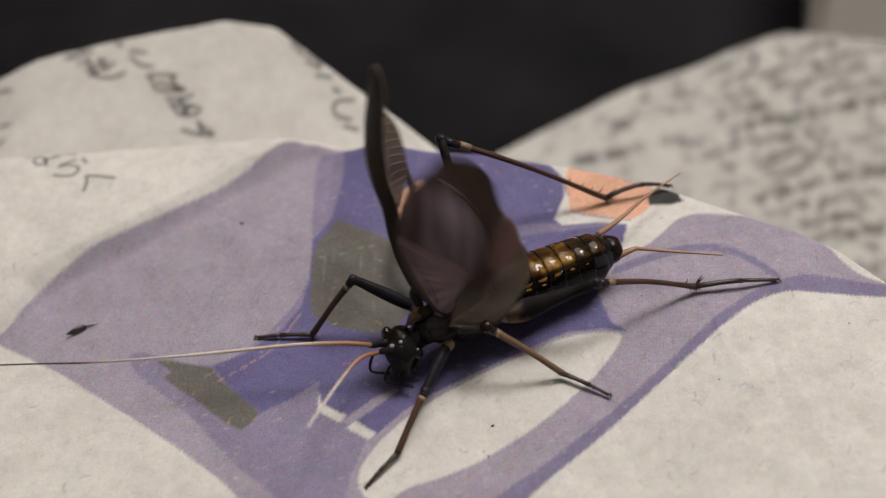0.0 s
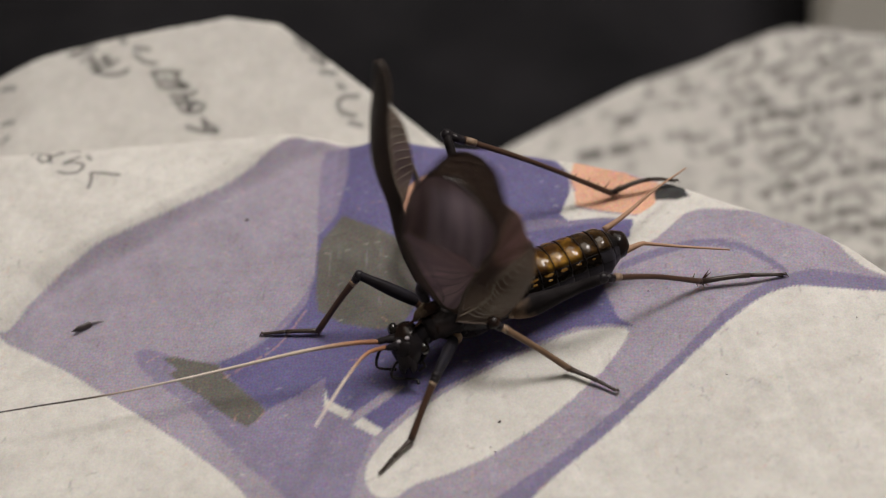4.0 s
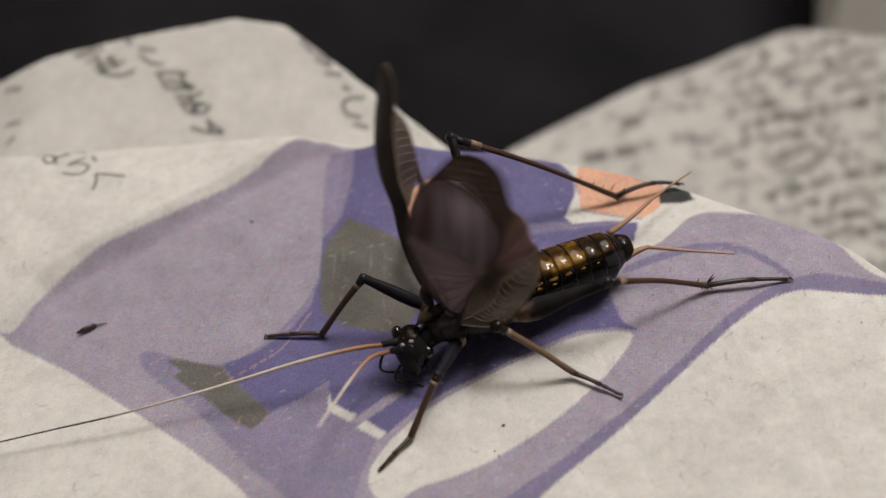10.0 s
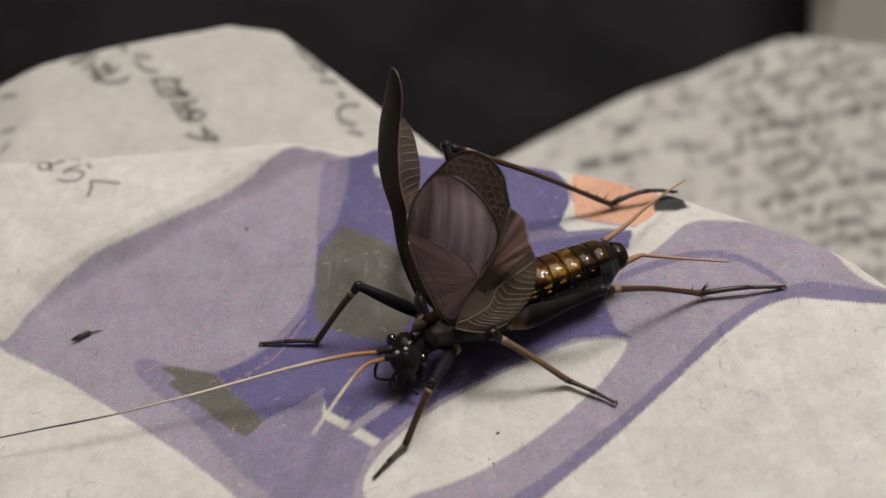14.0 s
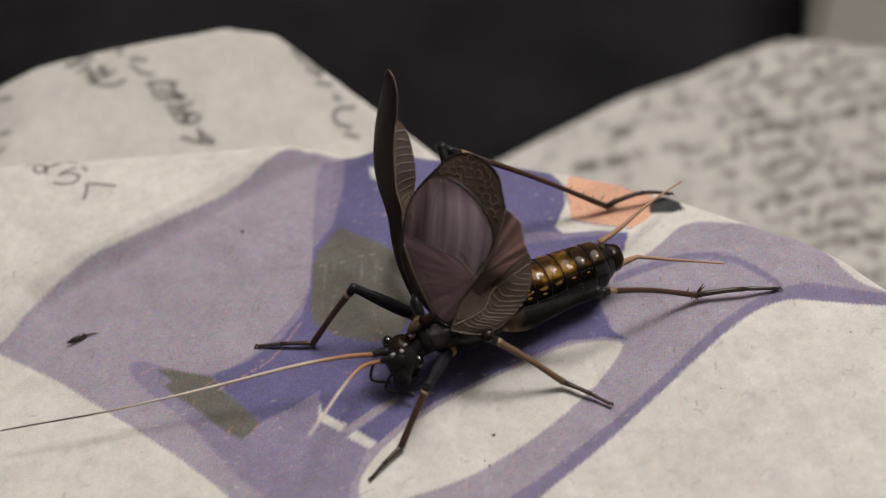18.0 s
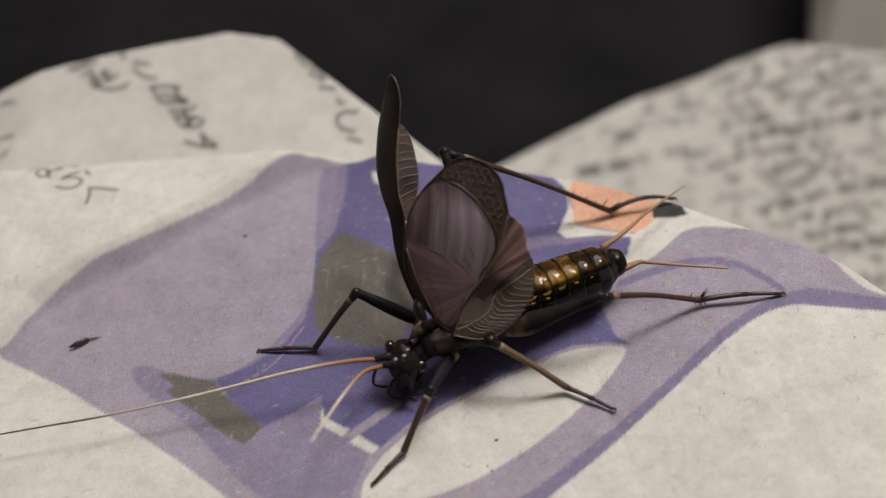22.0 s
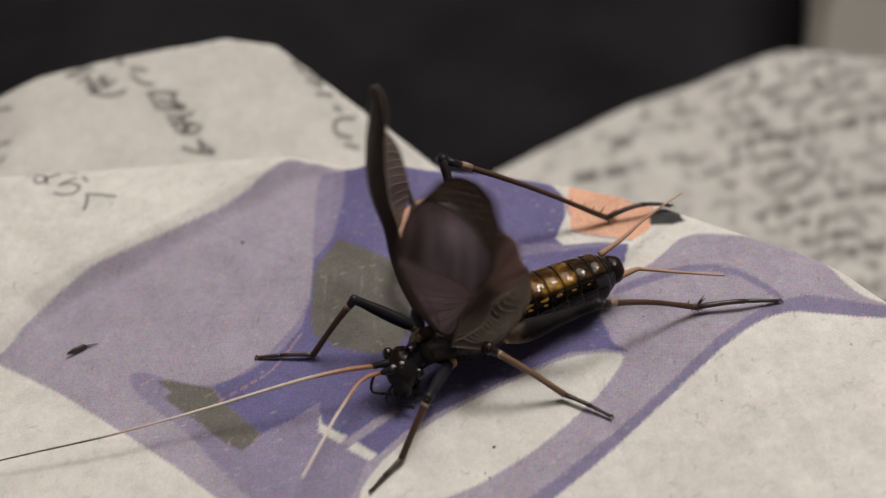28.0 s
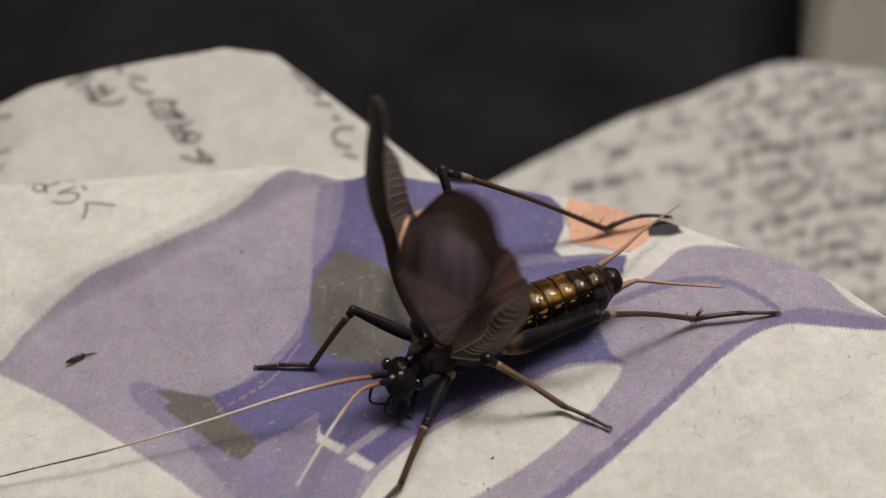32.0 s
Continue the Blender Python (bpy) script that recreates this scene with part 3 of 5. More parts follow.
FRONT_TEXT = [
    [(-24.37, 8.99), (-24.27, 9.82), (-24.29, 10.36), (-22.38, 9.97)],
    [(-26.78, 10.77), (-26.16, 10.57), (-25.44, 10.59), (-25.09, 11.03), (-25.27, 11.38), (-25.95, 11.60), (-26.52, 11.46), (-26.14, 11.78), (-25.53, 12.08)],
    [(-24.99, 12.16), (-24.67, 11.74)],
    [(-26.89, 12.68), (-26.41, 12.83), (-25.61, 12.64)],
    [(-28.41, 12.01), (-28.47, 12.31), (-28.12, 12.53), (-27.66, 12.26), (-27.65, 11.83), (-28.03, 11.70), (-28.41, 12.01)],
    [(-27.66, 12.26), (-27.46, 11.62)],
    [(-27.56, 12.15), (-26.80, 12.51)],
    [(-28.98, 12.53), (-28.70, 12.72), (-28.30, 12.74)],
    [(-30.44, 13.38), (-30.09, 13.25), (-29.29, 13.08)],
]
LINES = [
    [(8.62, 8.86), (10.38, 8.18), (12.18, 7.35), (13.89, 6.56)],
    [(9.43, 8.50), (9.79, 8.28)],
    [(8.39, 4.94), (10.10, 4.34), (12.24, 3.84)],
    [(8.19, 7.16), (8.39, 6.21)],
    [(-3.16, 7.08), (-2.34, 7.90), (-1.21, 8.48)],
    [(-1.19, 5.99), (-1.78, 5.33), (-2.29, 4.54)],
    [(12.18, 7.35), (13.25, 6.98)],
]
REAR_TEXT = [
    [(-29.27, 26.22), (-28.33, 26.48), (-27.1, 26.45)],
    [(-28.89, 26.07), (-27.69, 26.31)],
    [(-28.15, 25.44), (-27.27, 25.83)],
    [(-27.52, 24.94), (-26.04, 25.67)],
    [(-27.11, 24.57), (-25.33, 25.38)],
    [(-27.5, 25.71), (-26.75, 24.55)],
    [(-26.55, 25.86), (-25.82, 24.87)],
    [(-27.11, 24.57), (-25.87, 24.22), (-24.8, 24.34), (-24.46, 24.6)],
    [(-25.35, 27.06), (-24.89, 26.72)],
    [(-24.17, 26.31), (-22.93, 26.08)],
    [(-24.05, 25.75), (-23.3, 25.15), (-22.3, 24.93)],
    [(-22.63, 24.27), (-21.55, 24.3), (-20.38, 24.15)],
    [(-22.45, 24.14), (-21.68, 23.14), (-19.71, 23.03)],
    [(-21.74, 23.74), (-19.77, 23.17)],
    [(-20.81, 24.13), (-20.12, 23.08)],
    [(-21.02, 22.46), (-19.71, 22.42), (-19.07, 22.69)],
    [(-20.72, 22.03), (-18.66, 21.77)],
    [(-20.41, 21.74), (-19.85, 21.26), (-18.66, 21.18), (-18.32, 21.66)],
    [(-19.95, 22.47), (-19.32, 21.24)],
    [(-19.08, 21.93), (-19.62, 21.37)],
    [(-19.55, 20.06), (-18.53, 19.71), (-17.18, 19.55)],
    [(-18.42, 20.66), (-18.01, 19.64)],
    [(-18.23, 20.35), (-17.31, 19.75)],
    [(-11.59, 26.38), (-10.89, 25.72)],
    [(-10.95, 25.6), (-9.61, 24.99), (-9.3, 24.44)],
    [(-10.32, 24.85), (-9.29, 24.27)],
    [(-9.55, 23.73), (-8.41, 23.55)],
    [(-8.21, 22.68), (-7.7, 22.37)],
    [(-6.64, 21.72), (-7.59, 21.79), (-8.16, 21.37), (-7.88, 20.65), (-6.83, 20.26)],
    [(-7.29, 19.78), (-6.29, 19.47)],
    [(-34.05, 21.44), (-33.01, 21.31)],
    [(-33.71, 19.81), (-33.26, 20.12)],
    [(-34.62, 24.53), (-33.39, 24.29)],
]


def paint_front(colour, x, y):
    for ink, sharp, poly in PRINTS:
        ink_area(colour, x, y, poly if sharp else rounded(poly), INK[ink])
    for line in FRONT_TEXT:
        ink_stroke(colour, x, y, [tuple(p) for p in spline(line, 5)], 0.19, INK["black"], 0.85)
    for line in LINES:
        ink_stroke(colour, x, y, [tuple(p) for p in spline(line, 5)], 0.10, INK["indigo"], 0.8)
    dashes = spline([(-13.55, -6.27), (-11.12, -4.93), (-10.01, -3.85), (-9.25, -2.53), (-8.78, -1.75)], 8)
    for a, b in zip(dashes[::2], dashes[1::2]):
        ink_stroke(colour, x, y, [tuple(a), tuple(b)], 0.09, INK["peach"], 0.55)
    rng = random.Random(6)                   # pale streaks where the press has slipped on the grey
    for px, low, high in ((-6.95, -2.4, 4.3), (-5.14, -2.4, 3.2), (-4.2, -2.6, 2.2), (-7.5, -1.0, 3.2)):
        for _ in range(5):
            py = rng.uniform(low, high)
            ink_stroke(colour, x, y, [(px + rng.uniform(-0.04, 0.04), py), (px + rng.uniform(-0.04, 0.04), py + rng.uniform(0.2, 0.9))], 0.08, INK["lilac"], rng.uniform(0.12, 0.38))
    rng = random.Random(5)                   # loose fibres in the pulp
    for _ in range(900):
        px, py, a, n = rng.uniform(-30, 28), rng.uniform(-17, 11), rng.uniform(0, 3.14), rng.uniform(0.12, 0.8)
        bow, end = rng.uniform(-0.3, 0.3), (px + n * math.cos(a), py + n * math.sin(a))
        mid = (px + n * 0.5 * math.cos(a) - bow * n * math.sin(a), py + n * 0.5 * math.sin(a) + bow * n * math.cos(a))
        ink_stroke(colour, x, y, [(px, py), mid, end], 0.05, rng.choice((INK["charcoal"], INK["violet"], INK["grey"], INK["peach"])), rng.uniform(0.12, 0.55), 0.05)
    for _ in range(420):                     # flecks where the ink has not taken
        px, py, n = rng.uniform(-18, 22), rng.uniform(-14, 10), rng.uniform(0.06, 0.3)
        ink_stroke(colour, x, y, [(px, py), (px + n, py + rng.uniform(-0.1, 0.1))], 0.06, INK["paper"], rng.uniform(0.15, 0.5), 0.06)


def paint_rear(colour, x, y):
    colour[:, :3] *= 0.90                    # whole page a tenth darker than the front one
    for line in REAR_TEXT:
        ink_stroke(colour, x, y, [tuple(p) for p in spline(line, 4)], 0.26, INK["black"], 0.90, 0.1)


def paint_back(colour, x, y):
    """Greyer newsprint with slanting rows of small print, as clumps of plain bars; bolder towards the page's inner side."""
    colour[:, :3] *= 0.78
    rng = random.Random(8)
    c, s = math.cos(math.radians(14)), math.sin(math.radians(14))
    for row in range(-16, 22):
        along = -24.0 + rng.uniform(0, 2)
        heavy = rng.uniform(0.75, 1.25)
        while along < 34:
            across = row * 1.75 + rng.uniform(-0.22, 0.22)
            px, py = along * c - across * s + 30, along * s + across * c + 42
            dense = min(1.0, max(0.0, (px - 14) / 16)) * min(1.0, max(0.25, (58 - py) / 9))
            if 8 < px < 56 and 22 < py < 60 and rng.random() < 0.35 + 0.62 * dense:
                dark = (0.28 + 0.42 * dense) * heavy * rng.uniform(0.45, 1.2)
                for _ in range(4):
                    qx, qy, turn, n = px + rng.uniform(-0.5, 0.5), py + rng.uniform(-0.5, 0.5), rng.choice((0.30, 0.45, 1.3, -0.5)), rng.uniform(0.7, 1.6)
                    ink_stroke(colour, x, y, [(qx - n / 2 * math.cos(turn), qy - n / 2 * math.sin(turn)), (qx + n / 2 * math.cos(turn), qy + n / 2 * math.sin(turn))], 0.30, INK["black"], min(0.9, dark), 0.2)
            along += rng.uniform(1.25, 1.9) if rng.random() < 0.9 else 3.2
    for bold in ([(16.4, 41.4), (17.4, 41.7)], [(12.6, 37.7), (13.9, 38.0)], [(15.6, 38.4), (16.8, 38.6)]):
        ink_stroke(colour, x, y, bold, 1.2, INK["black"], 0.72, 0.25)


newspaper = tagged(empty("newspaper", (0, 0, 0)), "crumpled newspaper with a purple colour print on black cloth", "newspaper")
sheet("front_page", steps(-58, -33.5, 33, 58, 0.125, 1.0), steps(-46, -18.5, 16, 42, 0.125, 0.7), front_height, paint_front, newspaper, "creased newsprint printed in lilac, violet and peach")
sheet("rear_fold", steps(-66, -40, 3, 24, 0.2, 0.8), steps(-6, 14, 32, 56, 0.2, 0.8), rear_height, paint_rear, newspaper, "raised white fold with a few lines of black print")
sheet("back_page", steps(-14, 2, 54, 72, 0.25, 1.0), steps(6, 26, 56, 78, 0.25, 1.0), back_height, paint_back, newspaper, "white page covered in dense small black print")

# ---- things behind ----
def fold_height(x, y):
    return 3.0 + 1.6 * math.sin(x * 0.11 + 1.2 * math.sin(y * 0.05)) + 1.2 * math.sin(y * 0.13 + x * 0.04) + 0.05 * max(0.0, y - 60)


cloth = tagged(empty("black_cloth", (0, 0, TABLE)), "black cloth spread on the table behind the newspaper, out of focus", "cloth")
bm = bmesh.new()
grid = {}
for i in range(76):
    for j in range(46):
        x, y = -225 + i * 6, 60 + j * 6
        edge = min(1.0, min(i, 75 - i, j, 45 - j) / 2)
        grid[i, j] = bm.verts.new((x, y, 0.3 + edge * max(0.0, fold_height(x, y) - (4 if y < 68 else 0))))
for i in range(75):
    for j in range(45):
        bm.faces.new([grid[k] for k in ((i, j), (i + 1, j), (i + 1, j + 1), (i, j + 1))])
thick = part("fold", bm, M_CLOTH, cloth).modifiers.new("thickness", "SOLIDIFY")
thick.thickness = 0.6 * K
carton = tagged(empty("carton", (97.2, 91, TABLE + 4.2)), "flat pale card box with a lid lying on the black cloth", "box")
carton.rotation_euler = (0, 0, radians(-13))
for name, size, at in (("body", (0.0985, 0.0585, 0.024), 0.0), ("lid", (0.10, 0.06, 0.010), 0.0200)):
    piece = box(name, size, (0, 0, 0), M_BOX, 0.0015)
    piece.parent = carton
    piece.location = (0, 0, at)



# ---- the cricket ----
BASE = [(1.07, -3.90, -0.92)][0]
BODY = [(-3.47, -2.71, 1.17), (-2.94, -2.19, 1.96), (-1.80, -1.87, 2.56), (0.13, -1.12, 2.96), (3.02, 0.51, 3.40), (6.29, 1.68, 3.89), (9.48, 3.02, 4.13)]
LEGS = {
    "front_right": [(-2.63, -0.28, 2.06), (-6.32, 0.25, 3.82), (-8.98, 0.08, -0.45), (-12.67, 0.41, -1.02)],
    "front_left": [(-0.61, -2.84, 1.56), (-1.84, -5.82, 1.67), (-3.40, -7.71, -1.43), (-5.20, -9.53, -2.32)],
    "middle_left": [(1.01, -1.39, 2.14), (1.58, -3.81, 3.57), (6.09, -4.08, 0.18), (8.91, -5.51, -0.35)],
    "middle_right": [(-1.55, 1.17, 2.62), (-3.24, 4.89, 4.43), (-2.87, 11.32, 2.70), (-3.60, 13.70, 2.87)],
    "hind_left": [(2.80, -1.64, 2.45), (7.99, -1.40, 4.86), (14.41, 1.37, 2.28), (19.77, 1.78, 2.43)],
    "hind_right": [(1.20, 2.10, 3.19), (-1.07, 7.36, 9.08), (9.62, 9.23, 3.25), (14.16, 10.17, 3.48)],
}
EYES = [(-4.27, -2.42, 1.85), (-2.43, -3.48, 1.30)]
OCELLI = [(-3.88, -3.96, 2.31), (-3.39, -3.78, 2.42)]
SCAPES = [(-4.12, -2.94, 1.65), (-5.31, -3.10, 1.48), (-3.84, -3.50, 1.63), (-4.64, -3.57, 1.42)]
PALPS = [
    [(-4.54, -2.99, 0.88), (-5.08, -2.96, 0.64), (-5.22, -3.45, -0.19), (-4.08, -3.64, -0.23)],
    [(-3.86, -3.56, 0.51), (-4.20, -3.81, 0.20), (-4.27, -4.15, -0.39), (-2.93, -4.36, -0.37), (-2.76, -4.60, -0.50)],
    [(-2.26, -3.29, 1.17), (-2.40, -3.51, 0.69), (-2.70, -3.64, 0.22)],
    [(-2.60, -3.67, 0.52), (-2.40, -3.83, 0.22), (-2.74, -3.85, -0.13)],
]
LONG_ANTENNA = [(-4.92, -3.09, 1.52), (-6.82, -3.41, 1.59), (-9.80, -3.66, 1.06), (-13.84, -3.97, -0.01), (-17.11, -4.64, -0.47), (-21.01, -5.40, -0.96), (-25.02, -5.73, -1.61), (-28.97, -6.21, -2.15), (-33.39, -7.10, -2.45)]
SHORT_ANTENNA = [(-4.64, -3.49, 1.35), (-5.77, -4.44, 1.69), (-6.77, -6.71, 2.08), (-7.53, -9.14, 2.58), (-8.17, -11.28, 3.07)]
CERCI = [[(8.98, 2.30, 3.55), (9.96, 2.50, 3.92), (10.80, 2.72, 4.17), (11.2, 2.70, 4.16), (13.21, 2.54, 4.07), (16.13, 2.53, 3.81)], [(8.60, 4.04, 4.21), (9.96, 4.86, 4.77), (11.93, 7.00, 5.06), (14.31, 9.35, 5.14)]]
cricket = tagged(empty("bell_cricket", BASE), "black bell cricket with raised smoky wings, singing on the newspaper", "cricket")
rides = []                      # parts that go with the trunk
body = [Vector(p) for p in BODY]
AXIS = (body[6] - body[3]).normalized()
SIDE = AXIS.cross(Vector((0, 0, 1))).normalized()
TOP = SIDE.cross(AXIS).normalized()
TRUNK = Matrix((AXIS, SIDE, TOP)).transposed()


def rider(ob):
    rides.append(ob)
    return ob


# head and neck shield
HEADC = [(-3.40, -3.02, 1.10), (-3.53, -2.07, 2.30), (-3.03, -4.14, -0.03), (-4.28, -2.23, 1.68), (-2.26, -3.72, 1.47)]
SHIELD = [(-1.47, -2.03, 2.25), (-2.53, -1.70, 4.01), (-1.96, -2.35, 3.52), (-0.11, -2.81, 2.60), (-2.66, -1.20, 4.59), (-2.13, -2.22, 3.45)]
STREAKS = [
    [(-2.97, -2.67, 2.76), (-2.70, -2.55, 3.18), (-2.40, -2.35, 3.55), (-2.26, -2.15, 3.82)],
    [(-2.50, -2.64, 3.01), (-2.30, -2.51, 3.30), (-2.13, -2.38, 3.57)],
    [(-3.31, -2.74, 2.58), (-3.05, -2.66, 2.73), (-2.82, -2.38, 2.83)],
    [(-2.94, -3.09, 2.63), (-2.72, -2.85, 2.72), (-2.52, -2.48, 2.75)],
]
middle, crown, chin, eye_a, eye_b = [Vector(p) for p in HEADC]
down = (chin - crown).normalized()
wide = eye_b - eye_a
wide = (wide - down * wide.dot(down)).normalized()
HEAD = Matrix((wide, down.cross(wide), down)).transposed()
bm = blob(bmesh.new(), (0, 0, 0), (1.12, 0.95, 1.36), None, 30, 22, 0.06)
for v in bm.verts:                       # narrower towards the mouth, flattened face
    s = 1 - 0.30 * max(0.0, v.co.z / 1.36) ** 1.5
    v.co.x *= s
    v.co.y *= s
bmesh.ops.transform(bm, matrix=Matrix.Translation(middle) @ HEAD.to_4x4(), verts=bm.verts)
head = rider(part("head", bm, M_FACE, cricket, "glossy black head with a brown crown"))
front_way = -1 if HEAD.col[1].y > 0 else 1
for sx in (-1, 1):
    at = middle + HEAD @ Vector((0.34 * sx, 0.30 * front_way, 1.12))
    part("mandible", blob(bmesh.new(), at, (0.22, 0.30, 0.46), HEAD, 14, 10, 0.25, 0.8), M_FACE, head)
part("upper_lip", blob(bmesh.new(), middle + HEAD @ Vector((0, 0.62 * front_way, 0.80)), (0.48, 0.16, 0.50), HEAD, 14, 10, 0.2, 0.8), M_FACE, head)
part("brow", blob(bmesh.new(), middle + HEAD @ Vector((0, 0.78 * front_way, 0.05)), (0.62, 0.20, 0.42), HEAD, 16, 10, 0.3, 0.8), M_FACE, head)
part("crown", blob(bmesh.new(), middle + HEAD @ Vector((0.05, 0.0, -0.50)), (0.90, 0.90, 0.92), HEAD, 20, 14, 0.12), M_CROWN, head, "brown streaked crown of the head")
for e in EYES:
    part("eye", blob(bmesh.new(), e, (0.34, 0.33, 0.42), HEAD, 16, 12), M_EYE, head, "shiny black eye")
for e in OCELLI:
    part("ocellus", blob(bmesh.new(), Vector(e) + Vector((0, -0.22, 0.18)), (0.13, 0.10, 0.09), None, 10, 8), M_HUSKTIP, head, "small pale spot")
for k in (0, 2):
    part("scape", tube(bmesh.new(), spline([SCAPES[k], SCAPES[k + 1]], 4), [0.24, 0.26, 0.2, 0.22, 0.15], 10), M_BLACK, head)
for p in PALPS:
    bm = tube(bmesh.new(), spline(p, 5), [0.10, 0.08, 0.10, 0.08, 0.10], 8)
    part("palp", bm, M_BLACK, head)
collar = Vector(SHIELD[0])
bm = blob(bmesh.new(), collar, (1.28, 1.30, 0.95), TRUNK, 28, 20, 0.22, 0.8)
shield = rider(part("pronotum", bm, M_SADDLE, cricket, "saddle-shaped dark neck shield with pale edges"))
for a, mat, at in ((1.45, M_CROWN, -0.60),):
    rim = [collar + TRUNK @ Vector((at, 1.26 * math.sin(t), 0.82 * math.cos(t))) for t in np.linspace(-a, a, 15)]
    part("rim", tube(bmesh.new(), rim, [0.08, 0.11, 0.08], 8), mat, shield)
part("neck", tube(bmesh.new(), [collar, (collar + middle) / 2, middle], [0.85, 0.72, 0.7], 14), M_FACE, shield)
part("wing_root", tube(bmesh.new(), spline([SHIELD[4], SHIELD[1], SHIELD[5]], 5), [0.20, 0.55, 0.60, 0.50, 0.25], 12, 0.6), M_BLACK, shield, "black hooked wing root")
part("side_lobe", blob(bmesh.new(), SHIELD[2], (0.52, 0.24, 0.42), TRUNK, 16, 12, 0.35, 0.8), M_LOBE, shield, "reddish-brown side lobe")
for line in STREAKS[:2]:
    part("pale_mark", tube(bmesh.new(), spline(line, 5), [0.16, 0.36, 0.32, 0.12], 10, 0.5), M_CREAM, shield, "pale cream mark")
for line in STREAKS[2:]:
    part("pale_mark", tube(bmesh.new(), spline(line, 5), [0.04, 0.09, 0.04], 8), M_LOBE, head, "brown streak")
part("hind_corner", tube(bmesh.new(), [collar + Vector((0.1, -0.3, 0.1)), collar.lerp(Vector(SHIELD[3]), 0.6), SHIELD[3]], [0.75, 0.50, 0.03], 10), M_BLACK, shield)
bm = blob(bmesh.new(), body[3] + AXIS * 0.3 - TOP * 0.85, (2.3, 1.5, 1.70), TRUNK, 26, 18, 0.08)
rider(part("thorax", bm, M_BLACK, cricket, "black underside of the thorax"))

def smooth_step(x, a, b):
    s = min(1.0, max(0.0, (x - a) / (b - a)))
    return s * s * (3 - 2 * s)


# abdomen: overlapping rings, golden above and dark on the flanks
start, stop = body[3] + AXIS * 1.2, body[6]
length = (stop - start).length
abdomen = rider(part("abdomen", blob(bmesh.new(), start + AXIS * length * 0.48 - TOP * 0.25, (length * 0.50, 1.35, 1.30), TRUNK, 28, 18, 0.03, 0.82), M_FLANK, cricket, "dark tapering abdomen"))
RINGS = 9
for k in range(RINGS):
    a, b = k / RINGS, (k + 1.12) / RINGS

    def girth(s):
        return 1.80 * (1 - 0.22 * s ** 2) * (1 - 0.55 * max(0, s - 0.86) / 0.14)
    for name, low, high, mat, label, lift in (("tergite", -48, 48, M_GOLD if k < 6 else M_BRONZE if k < 8 else M_TAIL, "glossy golden-brown back plate" if k < 6 else "dark bronze back plate" if k < 8 else "glossy black back plate", 0.03),
                                              ("side_band", 48, 74, M_BRONZE if k < 7 else M_FLANK, "dark bronze side band", 0.022), ("flank_plate", 72, 205, M_FLANK, "", 0.0), ("flank_plate", -205, -48, M_FLANK, "", 0.0)):
        bm = bmesh.new()
        dye = bm.verts.layers.float_color.new("pigment")
        rows = []
        for i in range(7):
            s = a + (b - a) * i / 6
            swell = 1 + (0.045 if name == "tergite" else 0.018) * math.sin(math.pi * min(1.0, i / 5)) + 0.03 * i / 6 + lift
            if i == 6:
                swell -= 0.03
            ring = []
            for j in range(15):
                ang = math.radians(low + (high - low) * j / 14)
                r = girth(s) * swell
                ring.append(bm.verts.new(start + AXIS * (s * length) + SIDE * (math.sin(ang) * r * 0.95) + TOP * (math.cos(ang) * r * 0.92 - 0.25)))
                # each plate is dark along its hind edge and in the middle of the back
                tone = 1.20 - 0.70 * smooth_step(i / 6, 0.70, 0.92) - 0.35 * math.exp(-(ang / 0.16) ** 2) + 0.25 * math.sin(9 * ang + 2.3 * k)
                tone *= 1 - 0.86 * smooth_step(math.degrees(ang), 33, 42)
                ring[-1][dye] = (tone, tone * 0.97, tone * 0.92, 1.0)
            rows.append(ring)
        for p, q in zip(rows, rows[1:]):
            for j in range(14):
                bm.faces.new((p[j], p[j + 1], q[j + 1], q[j]))
        ob = part(name, bm, mat, abdomen, label)
        thick = ob.modifiers.new("thickness", "SOLIDIFY")
        thick.thickness = 0.05 * K
for k in range(RINGS):
    s = (k + 1.06) / RINGS
    r = 1.80 * (1 - 0.22 * min(1.0, s) ** 2) * (1 - 0.55 * max(0, min(1.0, s) - 0.86) / 0.14) * 1.062
    arc = [start + AXIS * (s * length) + SIDE * (math.sin(a) * r * 0.95) + TOP * (math.cos(a) * r * 0.92 - 0.25) for a in np.linspace(-1.05, 1.05, 15)]
    part("hind_margin", tube(bmesh.new(), arc, [0.025, 0.035, 0.025], 6), M_BLACK, abdomen, "dark hind margin")
tip = blob(bmesh.new(), stop - AXIS * 0.25 - TOP * 0.15, (0.75, 0.95, 0.9), TRUNK, 18, 12, 0.1)
part("tail_plate", tip, M_CROWN, abdomen, "dull blackish-brown last plate")
for k, turn, size in ((1, 50, 0.30), (2, 50, 0.34), (3, 51, 0.34), (4, 52, 0.28), (5, 53, 0.22), (1, 60, 0.2), (2, 60, 0.22), (3, 62, 0.18), (6, 54, 0.14)):
    a, s = math.radians(turn), (k + 0.55) / RINGS
    r = 1.80 * (1 - 0.22 * s ** 2) * 1.05
    at = start + AXIS * (s * length) + SIDE * (math.sin(a) * r * 0.95) + TOP * (math.cos(a) * r * 0.92 - 0.25)
    out = (SIDE * math.sin(a) + TOP * math.cos(a)).normalized()
    part("pale_spot", blob(bmesh.new(), at, (size * 0.8, size * 0.35, 0.025), Matrix((AXIS, out.cross(AXIS), out)).transposed(), 12, 8, 0.5), M_SPOT, abdomen, "small golden spot")
